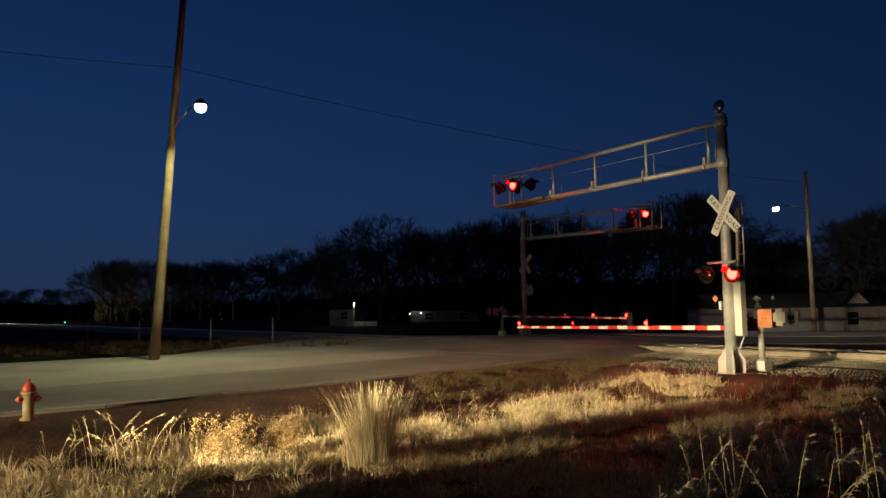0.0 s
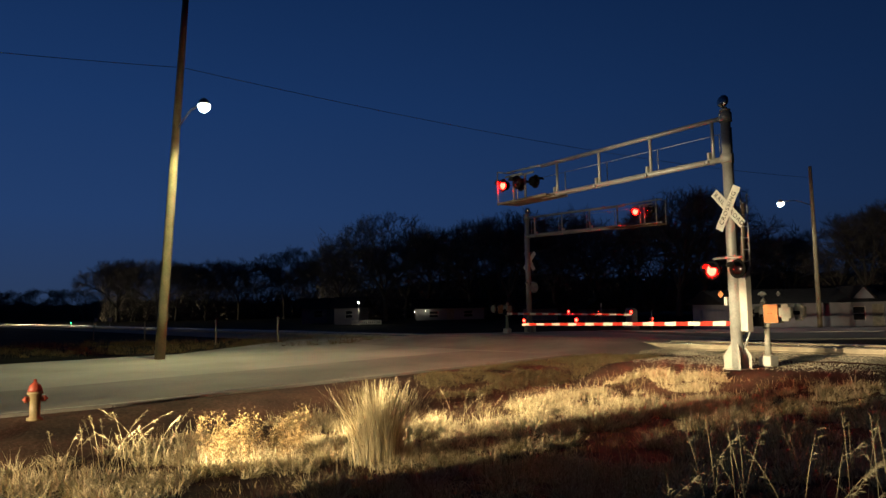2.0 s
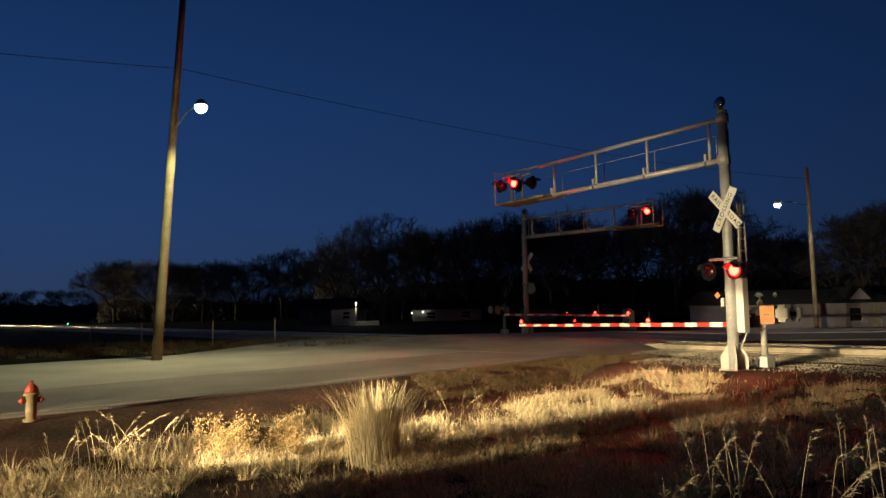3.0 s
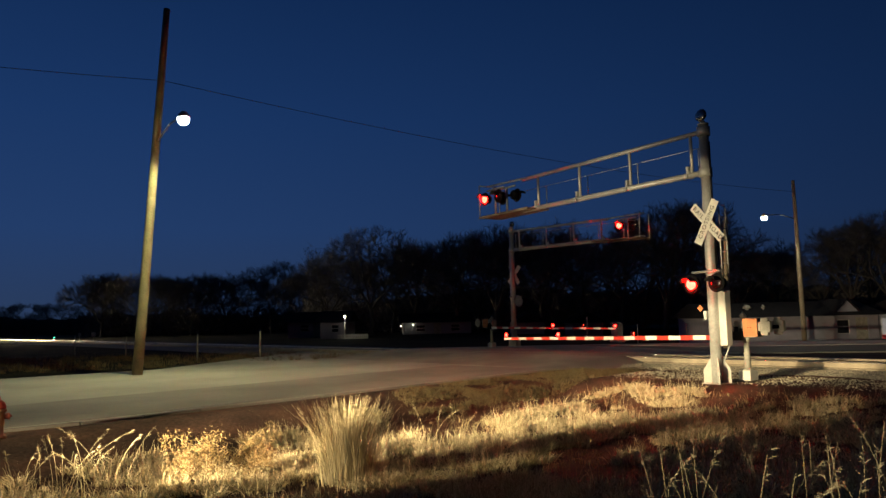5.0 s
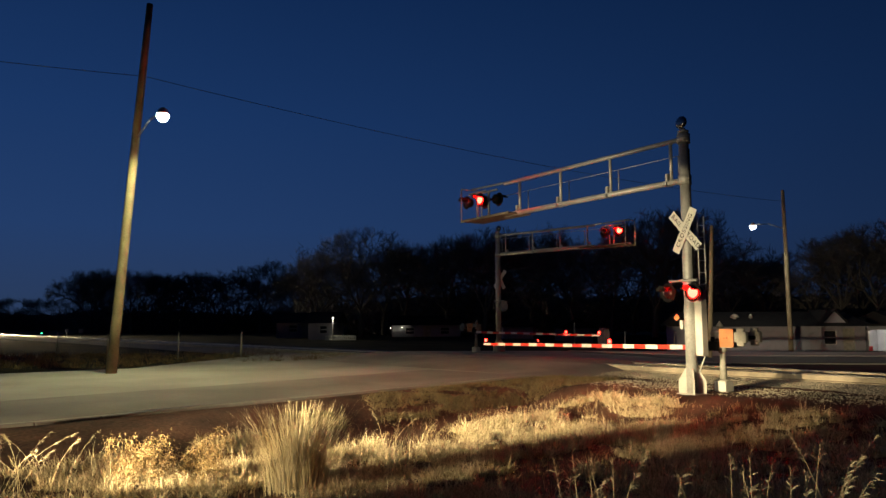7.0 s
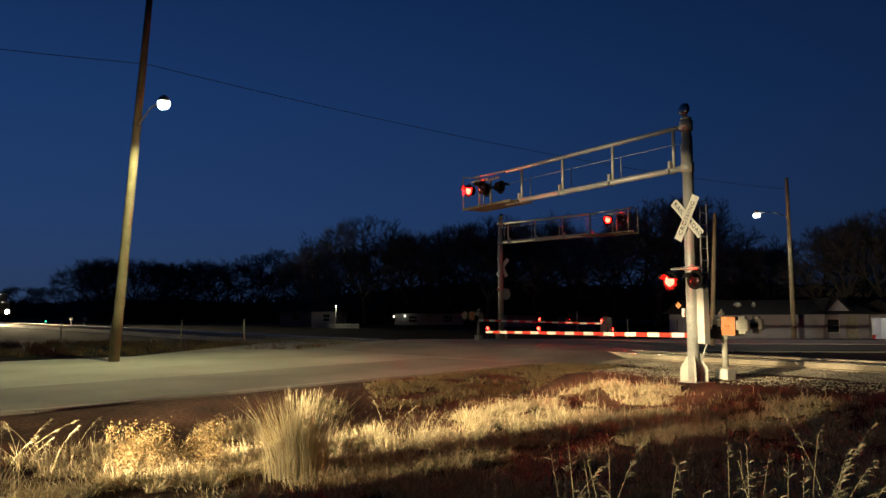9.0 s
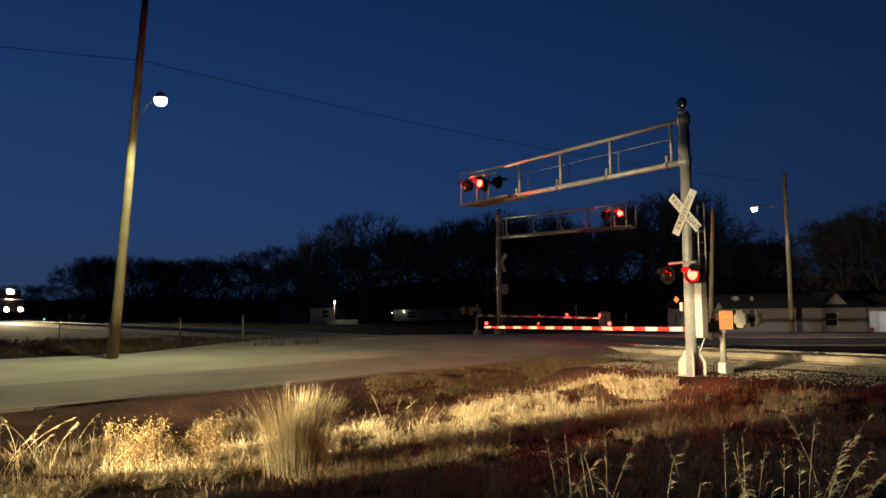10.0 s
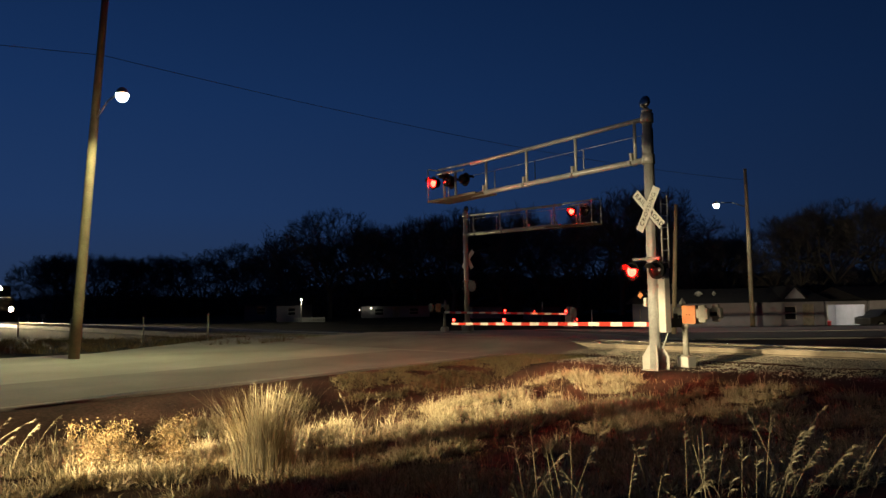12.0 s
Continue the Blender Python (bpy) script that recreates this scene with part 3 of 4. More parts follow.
# ---- poles, lamps, wires ----
def utility_pole(base, top, r0, r1, label):
    p = thing("utility_pole", label, "utility pole", pose(*base), "utility poles")
    d = Vector(top) - Vector(base)
    bm = loft(B(), [d * (k / 8) for k in range(9)], [r0 + (r1 - r0) * k / 8 for k in range(9)], 16)
    part("shaft", bm, POLEWOOD, p)
    return p


def street_lamp(pole, root, head, label):
    """A lamp on a bracket; root and head in the pole's space."""
    root, head = Vector(root), Vector(head)
    bm = B()
    mid = (root + head) / 2 + Vector((0, 0, 0.25))
    tube(bm, root, mid, 0.03, 0.03, 8)
    tube(bm, mid, head + Vector((0, 0, 0.12)), 0.03, 0.03, 8)
    part("lamp_arm", bm, ALU, pole)
    fixture = part("lamp_hood", turned(B(), [(0.20, 0.02), (0.22, 0.05), (0.16, 0.16), (0.08, 0.24), (0.03, 0.26)], 18, pose(*head)), ALU, pole)
    part("lamp_globe", turned(B(), [(0.02, -0.23), (0.085, -0.22), (0.135, -0.19), (0.175, -0.135), (0.195, -0.07), (0.20, 0.0), (0.20, 0.02)], 28, pose(*head)), LAMPGLOW, fixture, "glowing glass refractor")


p1 = utility_pole((-10.55, 27.3, -0.05), (-9.78, 27.7, 13.7), 0.185, 0.115, "tall leaning wooden pole with a street lamp")
street_lamp(p1, (0.50, 0.3, 8.6), (-8.307 + 10.52, 25.49 - 27.3, 8.87), "lamp")
p2 = utility_pole((25.5, 52.4, -0.83), (25.45, 52.4, 10.9), 0.17, 0.11, "tall wooden pole with a yard lamp")
street_lamp(p2, (-0.1, 0, 8.98), (22.45 - 25.5, 50.6 - 52.4, 8.93), "lamp")
utility_pole((13.8, 36.0, -0.05), (14.15, 36.0, 6.3), 0.12, 0.08, "short slender wooden pole beside the tracks")


def cable(a, b, sag, r, label):
    a, b = Vector(a), Vector(b)
    pts = [a.lerp(b, k / 24) - Vector((0, 0, 4 * sag * (k / 24) * (1 - k / 24))) for k in range(25)]
    bm = loft(B(), pts, [r] * 25, 6)
    tagged(part("overhead_cable", bm, WIRE), label, "cable", "overhead cables")


cable((-9.87, 27.65, 10.9), (25.4, 52.4, 10.1), 0.6, 0.012, "thin dark overhead wire between the poles")
cable((-9.87, 27.65, 10.9), (-40, 0.0, 9.5), 1.0, 0.012, "thin dark overhead wire leaving the pole")


# ---- hydrant ----
def build_hydrant():
    h = thing("fire_hydrant", "weathered yellow fire hydrant with a red cap", "fire hydrant", pose(-7.05, 13.15, height(-7.05, 13.15) - 0.03, 0, 0, 35) @ Matrix.Diagonal((0.86, 0.86, 0.86, 1)))
    part("barrel", turned(B(), [(0.15, 0.0), (0.15, 0.05), (0.10, 0.07), (0.105, 0.50), (0.15, 0.52), (0.15, 0.56), (0.12, 0.57)], 20), HYDRANTBODY, h, "weathered yellow barrel")
    part("bonnet", turned(B(), [(0.13, 0.57), (0.135, 0.60), (0.11, 0.68), (0.06, 0.74), (0.03, 0.75), (0.03, 0.80), (0.02, 0.81)], 20), HYDRANT, h, "domed red cap")
    for a in (0, 90, 180):
        part("outlet_cap", turned(B(), [(0.055, 0.09), (0.06, 0.15), (0.065, 0.155), (0.065, 0.19), (0.025, 0.20), (0.022, 0.23)], 14, pose(0, 0, 0.42, 0, 0, a) @ pose(0, 0, 0, 0, 90)), HYDRANT, h)


build_hydrant()


# ---- fence posts ----
def fence_post(x, y, h, tag):
    p = thing("fence_post", tag, "fence post", pose(x, y, height(x, y) - 0.05), "fence posts")
    part("stake", tube(B(), (0, 0, 0), (0.02, 0, h), 0.045, 0.045, 8), DIRTYWHITE, p)
    part("cap", tube(B(), (0.02, 0, h), (0.02, 0, h + 0.04), 0.055, 0.03, 8), DIRTYWHITE, p)


for x, y, h in ((-8.95, 38.6, 1.5), (-12.6, 40.0, 1.4), (-18.5, 45, 1.3), (-25, 52, 1.3)):
    fence_post(x, y, h, "pale slender post at the field's edge")
for x, y, h in ((11.5, 58, 1.8), (15.5, 58.5, 1.6), (19.5, 59, 1.6), (13.5, 58.2, 1.6)):
    fence_post(x, y, h, "thin fence post behind the crossing")


# ---- relay case beyond the track ----
rc = thing("relay_cabinet", "small pale equipment cabinet beside the far tracks", "cabinet", pose(12.4, 52.0, height(12.4, 52) - 0.03, 0, 0, 40))
part("case", box(B(), 0, 0, 0.75, 0.62, 0.55, 1.1, 0.03), DIRTYWHITE, rc)
part("cap", turned(B(), [(0.30, 1.28), (0.34, 1.31), (0.2, 1.40), (0.05, 1.44)], 14), DIRTYWHITE, rc)
part("plinth", box(B(), 0, 0, 0.1, 0.8, 0.7, 0.2, 0.01), CONCRETE, rc)


# ---- houses ----
def build_house(m, w, d, h, rise, label, windows, doors, gable=None):
    """Front wall along X at y = 0, depth along +Y."""
    ho = thing("house", label, "house", m, "houses")
    t = 0.2
    bm = B()
    box(bm, w / 2, d - t / 2, h / 2, w, t, h)
    box(bm, t / 2, d / 2, h / 2, t, d - 2 * t, h)
    box(bm, w - t / 2, d / 2, h / 2, t, d - 2 * t, h)
    cuts = sorted([(x, ww, z0, z1) for x, ww, z0, z1 in windows] + [(x, ww, 0.0, z1) for x, ww, z1 in doors])
    last = 0.0
    for x, ww, z0, z1 in cuts:
        box(bm, (last + x) / 2, t / 2, h / 2, x - last, t, h)
        if z0 > 0:
            box(bm, x + ww / 2, t / 2, z0 / 2, ww, t, z0)
        box(bm, x + ww / 2, t / 2, (z1 + h) / 2, ww, t, h - z1)
        last = x + ww
    box(bm, (last + w) / 2, t / 2, h / 2, w - last, t, h)
    part("wall", bm, SIDING, ho, "pale siding walls")
    o = 0.5
    bm = B()
    v = [bm.verts.new(p) for p in ((-o, -o, h), (w + o, -o, h), (w + o, d + o, h), (-o, d + o, h), (-o, d / 2, h + rise), (w + o, d / 2, h + rise))]
    for f in ((0, 1, 5, 4), (2, 3, 4, 5), (0, 4, 3), (1, 2, 5), (3, 2, 1, 0)):
        bm.faces.new([v[i] for i in f])
    part("roof", bm, ROOF, ho, "dark low-pitched shingle roof")
    for x, ww, z0, z1 in windows:
        win = part("window", box(B(), x + ww / 2, t * 0.6, (z0 + z1) / 2, ww, 0.03, z1 - z0), GLASS, ho)
        fr = B()
        for zz in (z0, z1, (z0 + z1) / 2):
            box(fr, x + ww / 2, t * 0.35, zz, ww, 0.06, 0.06)
        for xx in (x, x + ww):
            box(fr, xx, t * 0.35, (z0 + z1) / 2, 0.06, 0.06, z1 - z0)
        part("frame", fr, WHITEPAINT, win)
    for x, ww, z1 in doors:
        dr = part("door", box(B(), x + ww / 2, t * 0.6, z1 / 2, ww, 0.05, z1, 0.005), DIRTYWHITE, ho)
        part("door_handle", box(B(), x + ww * 0.85, t * 0.6 - 0.05, 1.0, 0.04, 0.06, 0.1), ALU, dr)
    if gable:
        gx, gw, gh = gable
        z0, z1 = h + 0.25, h + 0.25 + gh
        bm = B()
        bm.faces.new([bm.verts.new(p) for p in ((gx, 0.35, z0), (gx + gw, 0.35, z0), (gx + gw / 2, 0.35, z1))])
        r = bmesh.ops.extrude_face_region(bm, geom=bm.faces[:])
        bmesh.ops.translate(bm, verts=[g for g in r["geom"] if isinstance(g, bmesh.types.BMVert)], vec=(0, 0.15, 0))
        bmesh.ops.recalc_face_normals(bm, faces=bm.faces)
        gab = part("gable", bm, SIDING, ho, "pale triangular porch gable")
        for x0, x1 in ((gx - 0.1, gx + gw / 2), (gx + gw + 0.1, gx + gw / 2)):
            bm = B()
            bm.faces.new([bm.verts.new(p) for p in ((x0, 0.2, z0 - 0.02), (x1, 0.2, z1 + 0.05), (x1, d / 2, z1 + 0.05), (x0, d / 2, z0 - 0.02))])
            r = bmesh.ops.extrude_face_region(bm, geom=bm.faces[:])
            bmesh.ops.translate(bm, verts=[g for g in r["geom"] if isinstance(g, bmesh.types.BMVert)], vec=(0, 0, 0.06))
            bmesh.ops.recalc_face_normals(bm, faces=bm.faces)
            part("gable_roof", bm, ROOF, gab)
    return ho


build_house(pose(19.9, 54.2, -0.83, 0, 0, 0), 11.9, 8.0, 2.12, 1.1, "long low white house under a dark roof", ((1.4, 1.0, 0.9, 1.8), (8.9, 0.9, 0.8, 1.8)), ((10.25, 0.9, 1.95),), (9.1, 1.6, 0.85))


def build_carport():
    """Open-fronted garage with a lit white inside."""
    g = thing("garage", "open lit garage with white walls beside the house", "garage", pose(31.9, 54.2, -0.83), "houses")
    w, d, h = 3.2, 4.0, 2.1
    part("back_wall", box(B(), w / 2, d, h / 2, w, 0.15, h), SIDING, g)
    part("side_wall", box(B(), 0.08, d / 2, h / 2, 0.14, d - 0.2, h), SIDING, g)
    part("side_wall", box(B(), w - 0.08, d / 2, h / 2, 0.14, d - 0.2, h), SIDING, g)
    part("roof", box(B(), w / 2, d / 2, h + 0.08, w + 0.4, d + 0.5, 0.14, 0.02), ROOF, g)
    part("header", box(B(), w / 2, 0.08, h - 0.13, w - 0.02, 0.14, 0.26, 0.01), SIDING, g)
    part("inner_door", box(B(), 2.0, d - 0.1, 0.98, 0.85, 0.05, 1.95, 0.01), DIRTYWHITE, g)
    part("bulb", turned(B(), [(0.02, 0.10), (0.06, 0.06), (0.07, 0.0), (0.03, -0.06)], 12, pose(0.7, 2.0, 1.93)), LAMPGLOW, g, "bright bare bulb")
    t = thing("storage_tub", "red plastic storage tub in the garage", "tub", pose(33.2, 56.6, -0.80))
    part("bin", box(B(), 0, 0, 0.25, 0.7, 0.45, 0.5, 0.04), REDPLASTIC, t)
    part("lid", box(B(), 0, 0, 0.52, 0.74, 0.49, 0.05, 0.015), REDPLASTIC, t)


build_carport()


def build_roof_vents():
    for x, r in ((23.1, 0.30), (24.3, 0.14)):
        v = thing("roof_vent", "pale round vent hood on the dark roof", "vent", pose(x, 56.0, 1.72), "roof vents")
        part("pipe", tube(B(), (0, 0, -0.1), (0, 0, 0.22), r * 0.5, r * 0.5, 12), ALU, v)
        part("hood", turned(B(), [(r, 0.2), (r * 1.05, 0.28), (r * 0.7, 0.42), (r * 0.2, 0.5)], 16), DIRTYWHITE, v)


build_roof_vents()


def build_car():
    """A dark parked saloon, nose along +X."""
    c = thing("car", "dark parked car before the house", "car", pose(35.2, 51.8, height(35.2, 51.8) - 0.02, 0, 0, 4))
    side = [(-2.2, 0.35), (-2.2, 0.85), (-1.5, 0.95), (-1.0, 1.38), (0.3, 1.42), (1.0, 0.95), (2.0, 0.80), (2.2, 0.60), (2.2, 0.35)]
    bm = B()
    f = bm.faces.new([bm.verts.new((x, -0.85, z)) for x, z in side])
    r = bmesh.ops.extrude_face_region(bm, geom=[f])
    bmesh.ops.translate(bm, verts=[g for g in r["geom"] if isinstance(g, bmesh.types.BMVert)], vec=(0, 1.7, 0))
    bmesh.ops.recalc_face_normals(bm, faces=bm.faces)
    bmesh.ops.bevel(bm, geom=bm.edges[:], offset=0.06, segments=2, affect="EDGES", profile=0.5)
    part("body", bm, LOCO, c)
    for x, w in ((-0.75, 0.75), (0.10, 0.80)):
        part("window", box(B(), x, -0.855, 1.16, w, 0.02, 0.30, 0.01), GLASS, c)
    for x in (-1.4, 1.4):
        for y in (-0.78, 0.78):
            wheel = part("wheel", tube(B(), (x, y - 0.1, 0.32), (x, y + 0.1, 0.32), 0.32, 0.32, 20), BLACK, c)
            part("rim", tube(B(), (x, y - 0.11, 0.32), (x, y + 0.11, 0.32), 0.19, 0.19, 14), ALU, wheel)


build_car()
build_house(pose(35.3, 54.2, -0.83, 0, 0, 0), 10.0, 8.0, 2.12, 1.1, "dark low house wing beyond the garage", ((2.0, 1.0, 0.9, 1.8), (6.2, 1.3, 0.8, 1.8)), ((4.2, 0.95, 1.95),))
build_house(pose(-17.8, 88, -0.2, 0, 0, 10), 6.4, 7.0, 1.9, 1.2, "distant pale bungalow behind bare trees", ((1.4, 1.0, 0.8, 1.6), (4.5, 1.0, 0.8, 1.6)), ((2.9, 0.9, 1.8),))
build_house(pose(-12.7, 80, -0.25, 0, 0, -4), 2.6, 6.0, 1.9, 1.2, "distant small cream house beside a lit post", ((1.2, 0.8, 0.8, 1.6),), ())
build_house(pose(-4.5, 92, -0.4, 0, 0, 4), 8.4, 8.0, 1.7, 1.2, "dim pale house far behind the road", ((1.6, 1.1, 0.6, 1.4), (5.9, 1.1, 0.6, 1.4)), ((3.8, 0.9, 1.6),))
build_house(pose(11.2, 80, -0.75, 0, 0, 90), 5.0, 3.2, 1.9, 1.0, "small grey gabled shed behind the far signal", ((1.8, 0.9, 0.8, 1.5),), ())
build_house(pose(19.6, 90, -0.85, 0, 0, 90), 6.0, 3.6, 1.7, 1.3, "small dim gabled house in the trees", ((2.2, 0.9, 0.7, 1.4),), ())


def build_yard():
    f = thing("picket_fence", "low white fence lit by a post lamp", "fence", pose(-10.5, 78.0, -0.25))
    for k in range(16):
        part("picket", box(B(), 0.2 * k, 0, 0.32, 0.13, 0.03, 0.60, 0.01), WHITEPAINT, f)
    for z in (0.18, 0.48):
        part("fence_rail", box(B(), 1.5, 0.04, z, 3.2, 0.03, 0.07), WHITEPAINT, f)
    p = thing("post_lamp", "slender garden post with a small glowing lamp", "lamp", pose(-9.55, 76, -0.2))
    part("post", tube(B(), (0, 0, 0), (0, 0, 2.3), 0.05, 0.04, 10), WHITEPAINT, p)
    part("lantern", turned(B(), [(0.03, 2.3), (0.05, 2.33), (0.05, 2.42), (0.02, 2.46)], 12), LAMPGLOW, p, "glowing lantern")


build_yard()
for x, y, z in ((-4.7, 91.6, 0.95), (-3.3, 91.7, 1.05)):
    wl_ = thing("porch_lamp", "tiny bright lamp on a distant house front", "lamp", pose(x, y, z), "porch lamps")
    part("bracket", box(B(), 0, 0.12, 0.08, 0.04, 0.30, 0.04), BLACK, wl_)
    part("bulb", turned(B(), [(0.01, -0.05), (0.03, -0.03), (0.035, 0.01), (0.015, 0.04)], 10), LAMPGLOW, wl_, "small glowing bulb")


# ---- bare trees ----
def grow(seed, h):
    """One bare tree: a short trunk that forks into a broad dome of ever finer limbs and twigs."""
    rnd = random.Random(seed)
    limbs, twigs = [], []
    share = (0.24, 0.25, 0.19, 0.14, 0.10, 0.07)

    def spray(q, d, count):
        for _ in range(count):
            way = (d + Vector((rnd.uniform(-1, 1), rnd.uniform(-1, 1), rnd.uniform(-0.6, 0.8))) * 0.9).normalized()
            b = q + way * h * rnd.uniform(0.03, 0.075)
            twigs.append((q, b, 0.021))
            mid = q.lerp(b, rnd.uniform(0.3, 0.7))
            twigs.append((mid, mid + (way + Vector((rnd.uniform(-1, 1), rnd.uniform(-1, 1), rnd.uniform(-1, 1)))) * h * 0.028, 0.016))

    def branch(p, d, rad, level):
        length = h * share[level] * rnd.uniform(0.8, 1.15)
        for k in range(3):
            e = p + d * (length / 3)
            limbs.append((p, e, rad * (1 - 0.12 * k), rad * (1 - 0.12 * (k + 1)), 8 if level == 0 else 5 if level < 3 else 3))
            p = e
            bend = 0.07 if level == 0 else 0.20
            d = (d + Vector((rnd.uniform(-1, 1), rnd.uniform(-1, 1), rnd.uniform(-0.5, 0.7))) * bend).normalized()
            if level >= 4:
                spray(p, d, 2)
        if level == 5:
            spray(p, d, 2)
            return
        side = d.orthogonal().normalized()
        forks = (5, 3, 3, 3, 3)[level]
        turn = rnd.uniform(0, 6.28)
        for k in range(forks):
            away = Matrix.Rotation(turn + k * 6.283 / forks + rnd.uniform(-0.5, 0.5), 3, d) @ side
            lean = radians(rnd.uniform(22, 52) if level < 2 else rnd.uniform(16, 50))
            if k == 0 and level < 3:
                lean *= 0.35
            branch(p, (d * math.cos(lean) + away * math.sin(lean)).normalized(), rad * (0.50 if level == 0 else 0.60), level + 1)
    branch(Vector((0, 0, 0)), Vector((0.03, 0, 1)), h * 0.024, 0)
    return limbs, twigs


def tree_mesh(limbs):
    verts, faces = [], []
    for a, b, r0, r1, seg in limbs:
        d = (b - a).normalized()
        s = d.orthogonal().normalized()
        t = d.cross(s)
        base = len(verts)
        for p, r in ((a, r0), (b, r1)):
            for i in range(seg):
                an = 2 * math.pi * i / seg
                verts.append(tuple(p + s * (r * math.cos(an)) + t * (r * math.sin(an))))
        for i in range(seg):
            j = (i + 1) % seg
            faces.append((base + i, base + j, base + seg + j, base + seg + i))
    return verts, faces


def twig_mesh(twigs):
    verts, faces = [], []
    for a, b, r in twigs:
        s = (b - a).orthogonal().normalized() * r
        t = (b - a).normalized().cross(s)
        k = len(verts)
        verts += [tuple(a + s), tuple(a - s * 0.5 + t), tuple(a - s * 0.5 - t), tuple(b)]
        faces += [(k, k + 1, k + 3), (k + 1, k + 2, k + 3), (k + 2, k, k + 3)]
    return verts, faces


def build_trees():
    kinds = []
    for k in range(5):
        limbs, twigs = grow(40 + k, 14.0)
        top = max(max(b.z for _, b, *_ in limbs), max(b.z for _, b, _ in twigs))
        tree = thing("tree", "bare winter tree with a dense twiggy crown", "tree", pose(0, -200 - 20 * k, 0), "bare trees")
        v, f = tree_mesh(limbs)
        mesh_from("trunk", v, f, BARK, tree)
        v, f = twig_mesh(twigs)
        mesh_from("crown", v, f, TWIG, tree)
        kinds.append((tree, top))
    rnd = random.Random(7)
    for i, (slope, dist, tall) in enumerate(TREES):
        tree, top = kinds[i % 5]
        s = tall / top
        m = pose(dist * slope + 0.2, dist, -0.15, 0, 0, rnd.uniform(0, 360))
        if i < 5:
            ob = tree
            ob.matrix_world = m @ Matrix.Diagonal((s * 1.05, s * 1.05, s, 1))
        else:
            ob = copy_thing(tree, m)
            ob.scale = (s * rnd.uniform(0.95, 1.25), s * rnd.uniform(0.95, 1.25), s)


# bearing (metres to the side for each metre ahead), distance, height
TREES = [(-0.093, 92, 14.2), (-0.455, 132, 12.0), (0.135, 96, 14.4), (0.30, 84, 15.2), (-0.228, 128, 13.2),
         (-0.150, 98, 11.2), (-0.035, 97, 12.6), (0.021, 95, 13.4), (0.072, 92, 14.2), (0.188, 90, 12.8),
         (0.241, 88, 12.6), (0.335, 86, 15.6), (0.399, 95, 10.6), (0.45, 100, 10.8), (0.55, 92, 13.6),
         (0.60, 88, 14.2), (0.66, 90, 14.0), (-0.29, 136, 12.0), (-0.375, 134, 11.4), (-0.43, 140, 12.4),
         (-0.335, 130, 10.8), (-0.262, 138, 11.4), (-0.40, 128, 11.6), (0.15, 104, 13.0), (0.05, 108, 13.8), (-0.01, 110, 13.0),
         (0.10, 112, 14.0), (0.22, 105, 13.2), (0.27, 100, 13.0), (-0.12, 112, 12.2), (-0.185, 118, 10.6), (0.36, 104, 13.2),
         (-0.50, 170, 8.0), (-0.56, 190, 9.0), (-0.60, 200, 9.0), (-0.64, 190, 9.0), (-0.53, 200, 9), (-0.69, 185, 9.5),
         (-0.44, 150, 12.2), (-0.36, 146, 11.8), (-0.31, 150, 12.0), (-0.20, 130, 10.6), (0.43, 112, 11.6), (0.51, 106, 12.6), (0.58, 104, 14.6), (-0.065, 106, 12.8)]
build_trees()


def build_woods():
    """The dark undergrowth and far wood behind the trees: stems and brush."""
    rnd = random.Random(11)
    sticks = []
    for _ in range(90000):
        slope = rnd.uniform(-0.80, 0.78)
        dist = rnd.uniform(108, 135) if slope > -0.18 else rnd.uniform(136, 160) if slope > -0.475 else rnd.uniform(190, 220)
        tall = (12.0 if slope < -0.18 else 15.5) * (0.72 + 0.45 * noise.noise((slope * 9, 0, 0)) + 0.25 * noise.noise((slope * 40, 5, 0)))
        if slope < -0.475:
            tall *= 0.6
        x, y = dist * slope, dist
        z = rnd.uniform(0, 1) ** 1.15 * tall
        d = Vector((rnd.uniform(-1, 1), rnd.uniform(-0.5, 0.5), rnd.uniform(-0.1, 1.2)))
        a = Vector((x, y, z))
        sticks.append((a, a + d * rnd.uniform(0.4, 1.3), rnd.uniform(0.025, 0.055) + 0.20 * max(0.0, 1 - z / (0.6 * tall))))
    v, f = twig_mesh(sticks)
    tagged(mesh_from("far_woods", v, f, TWIG), "dark tangled brush and far bare woods", "woods", kind="stuff")


build_woods()


def build_backdrop():
    """The far dark wood's edge, far behind everything, with an uneven top."""
    verts, faces = [], []
    n = 900
    for k in range(n + 1):
        x = -420 + 840 * k / n
        y = 300 + 20 * noise.noise((x * 0.01, 0, 4))
        h = 5.5 + 3.0 * noise.noise((x * 0.02, 1, 0)) + 2.0 * noise.noise((x * 0.11, 2, 0)) + 1.6 * noise.noise((x * 0.7, 3, 0))
        if x > -60:
            h += 6.0 * smooth((x + 60) / 60)
        verts += [(x, y, -1.0), (x, y, max(2.0, h)), (x, y + 12, -1.0), (x, y + 12, max(2.0, h) - 1.0)]
    for k in range(n):
        a = 4 * k
        faces += [(a, a + 4, a + 5, a + 1), (a + 1, a + 5, a + 7, a + 3), (a + 3, a + 7, a + 6, a + 2)]
    tagged(mesh_from("backdrop", verts, faces, BARK), "dark far edge of the wood", "woods", kind="structure")


build_backdrop()


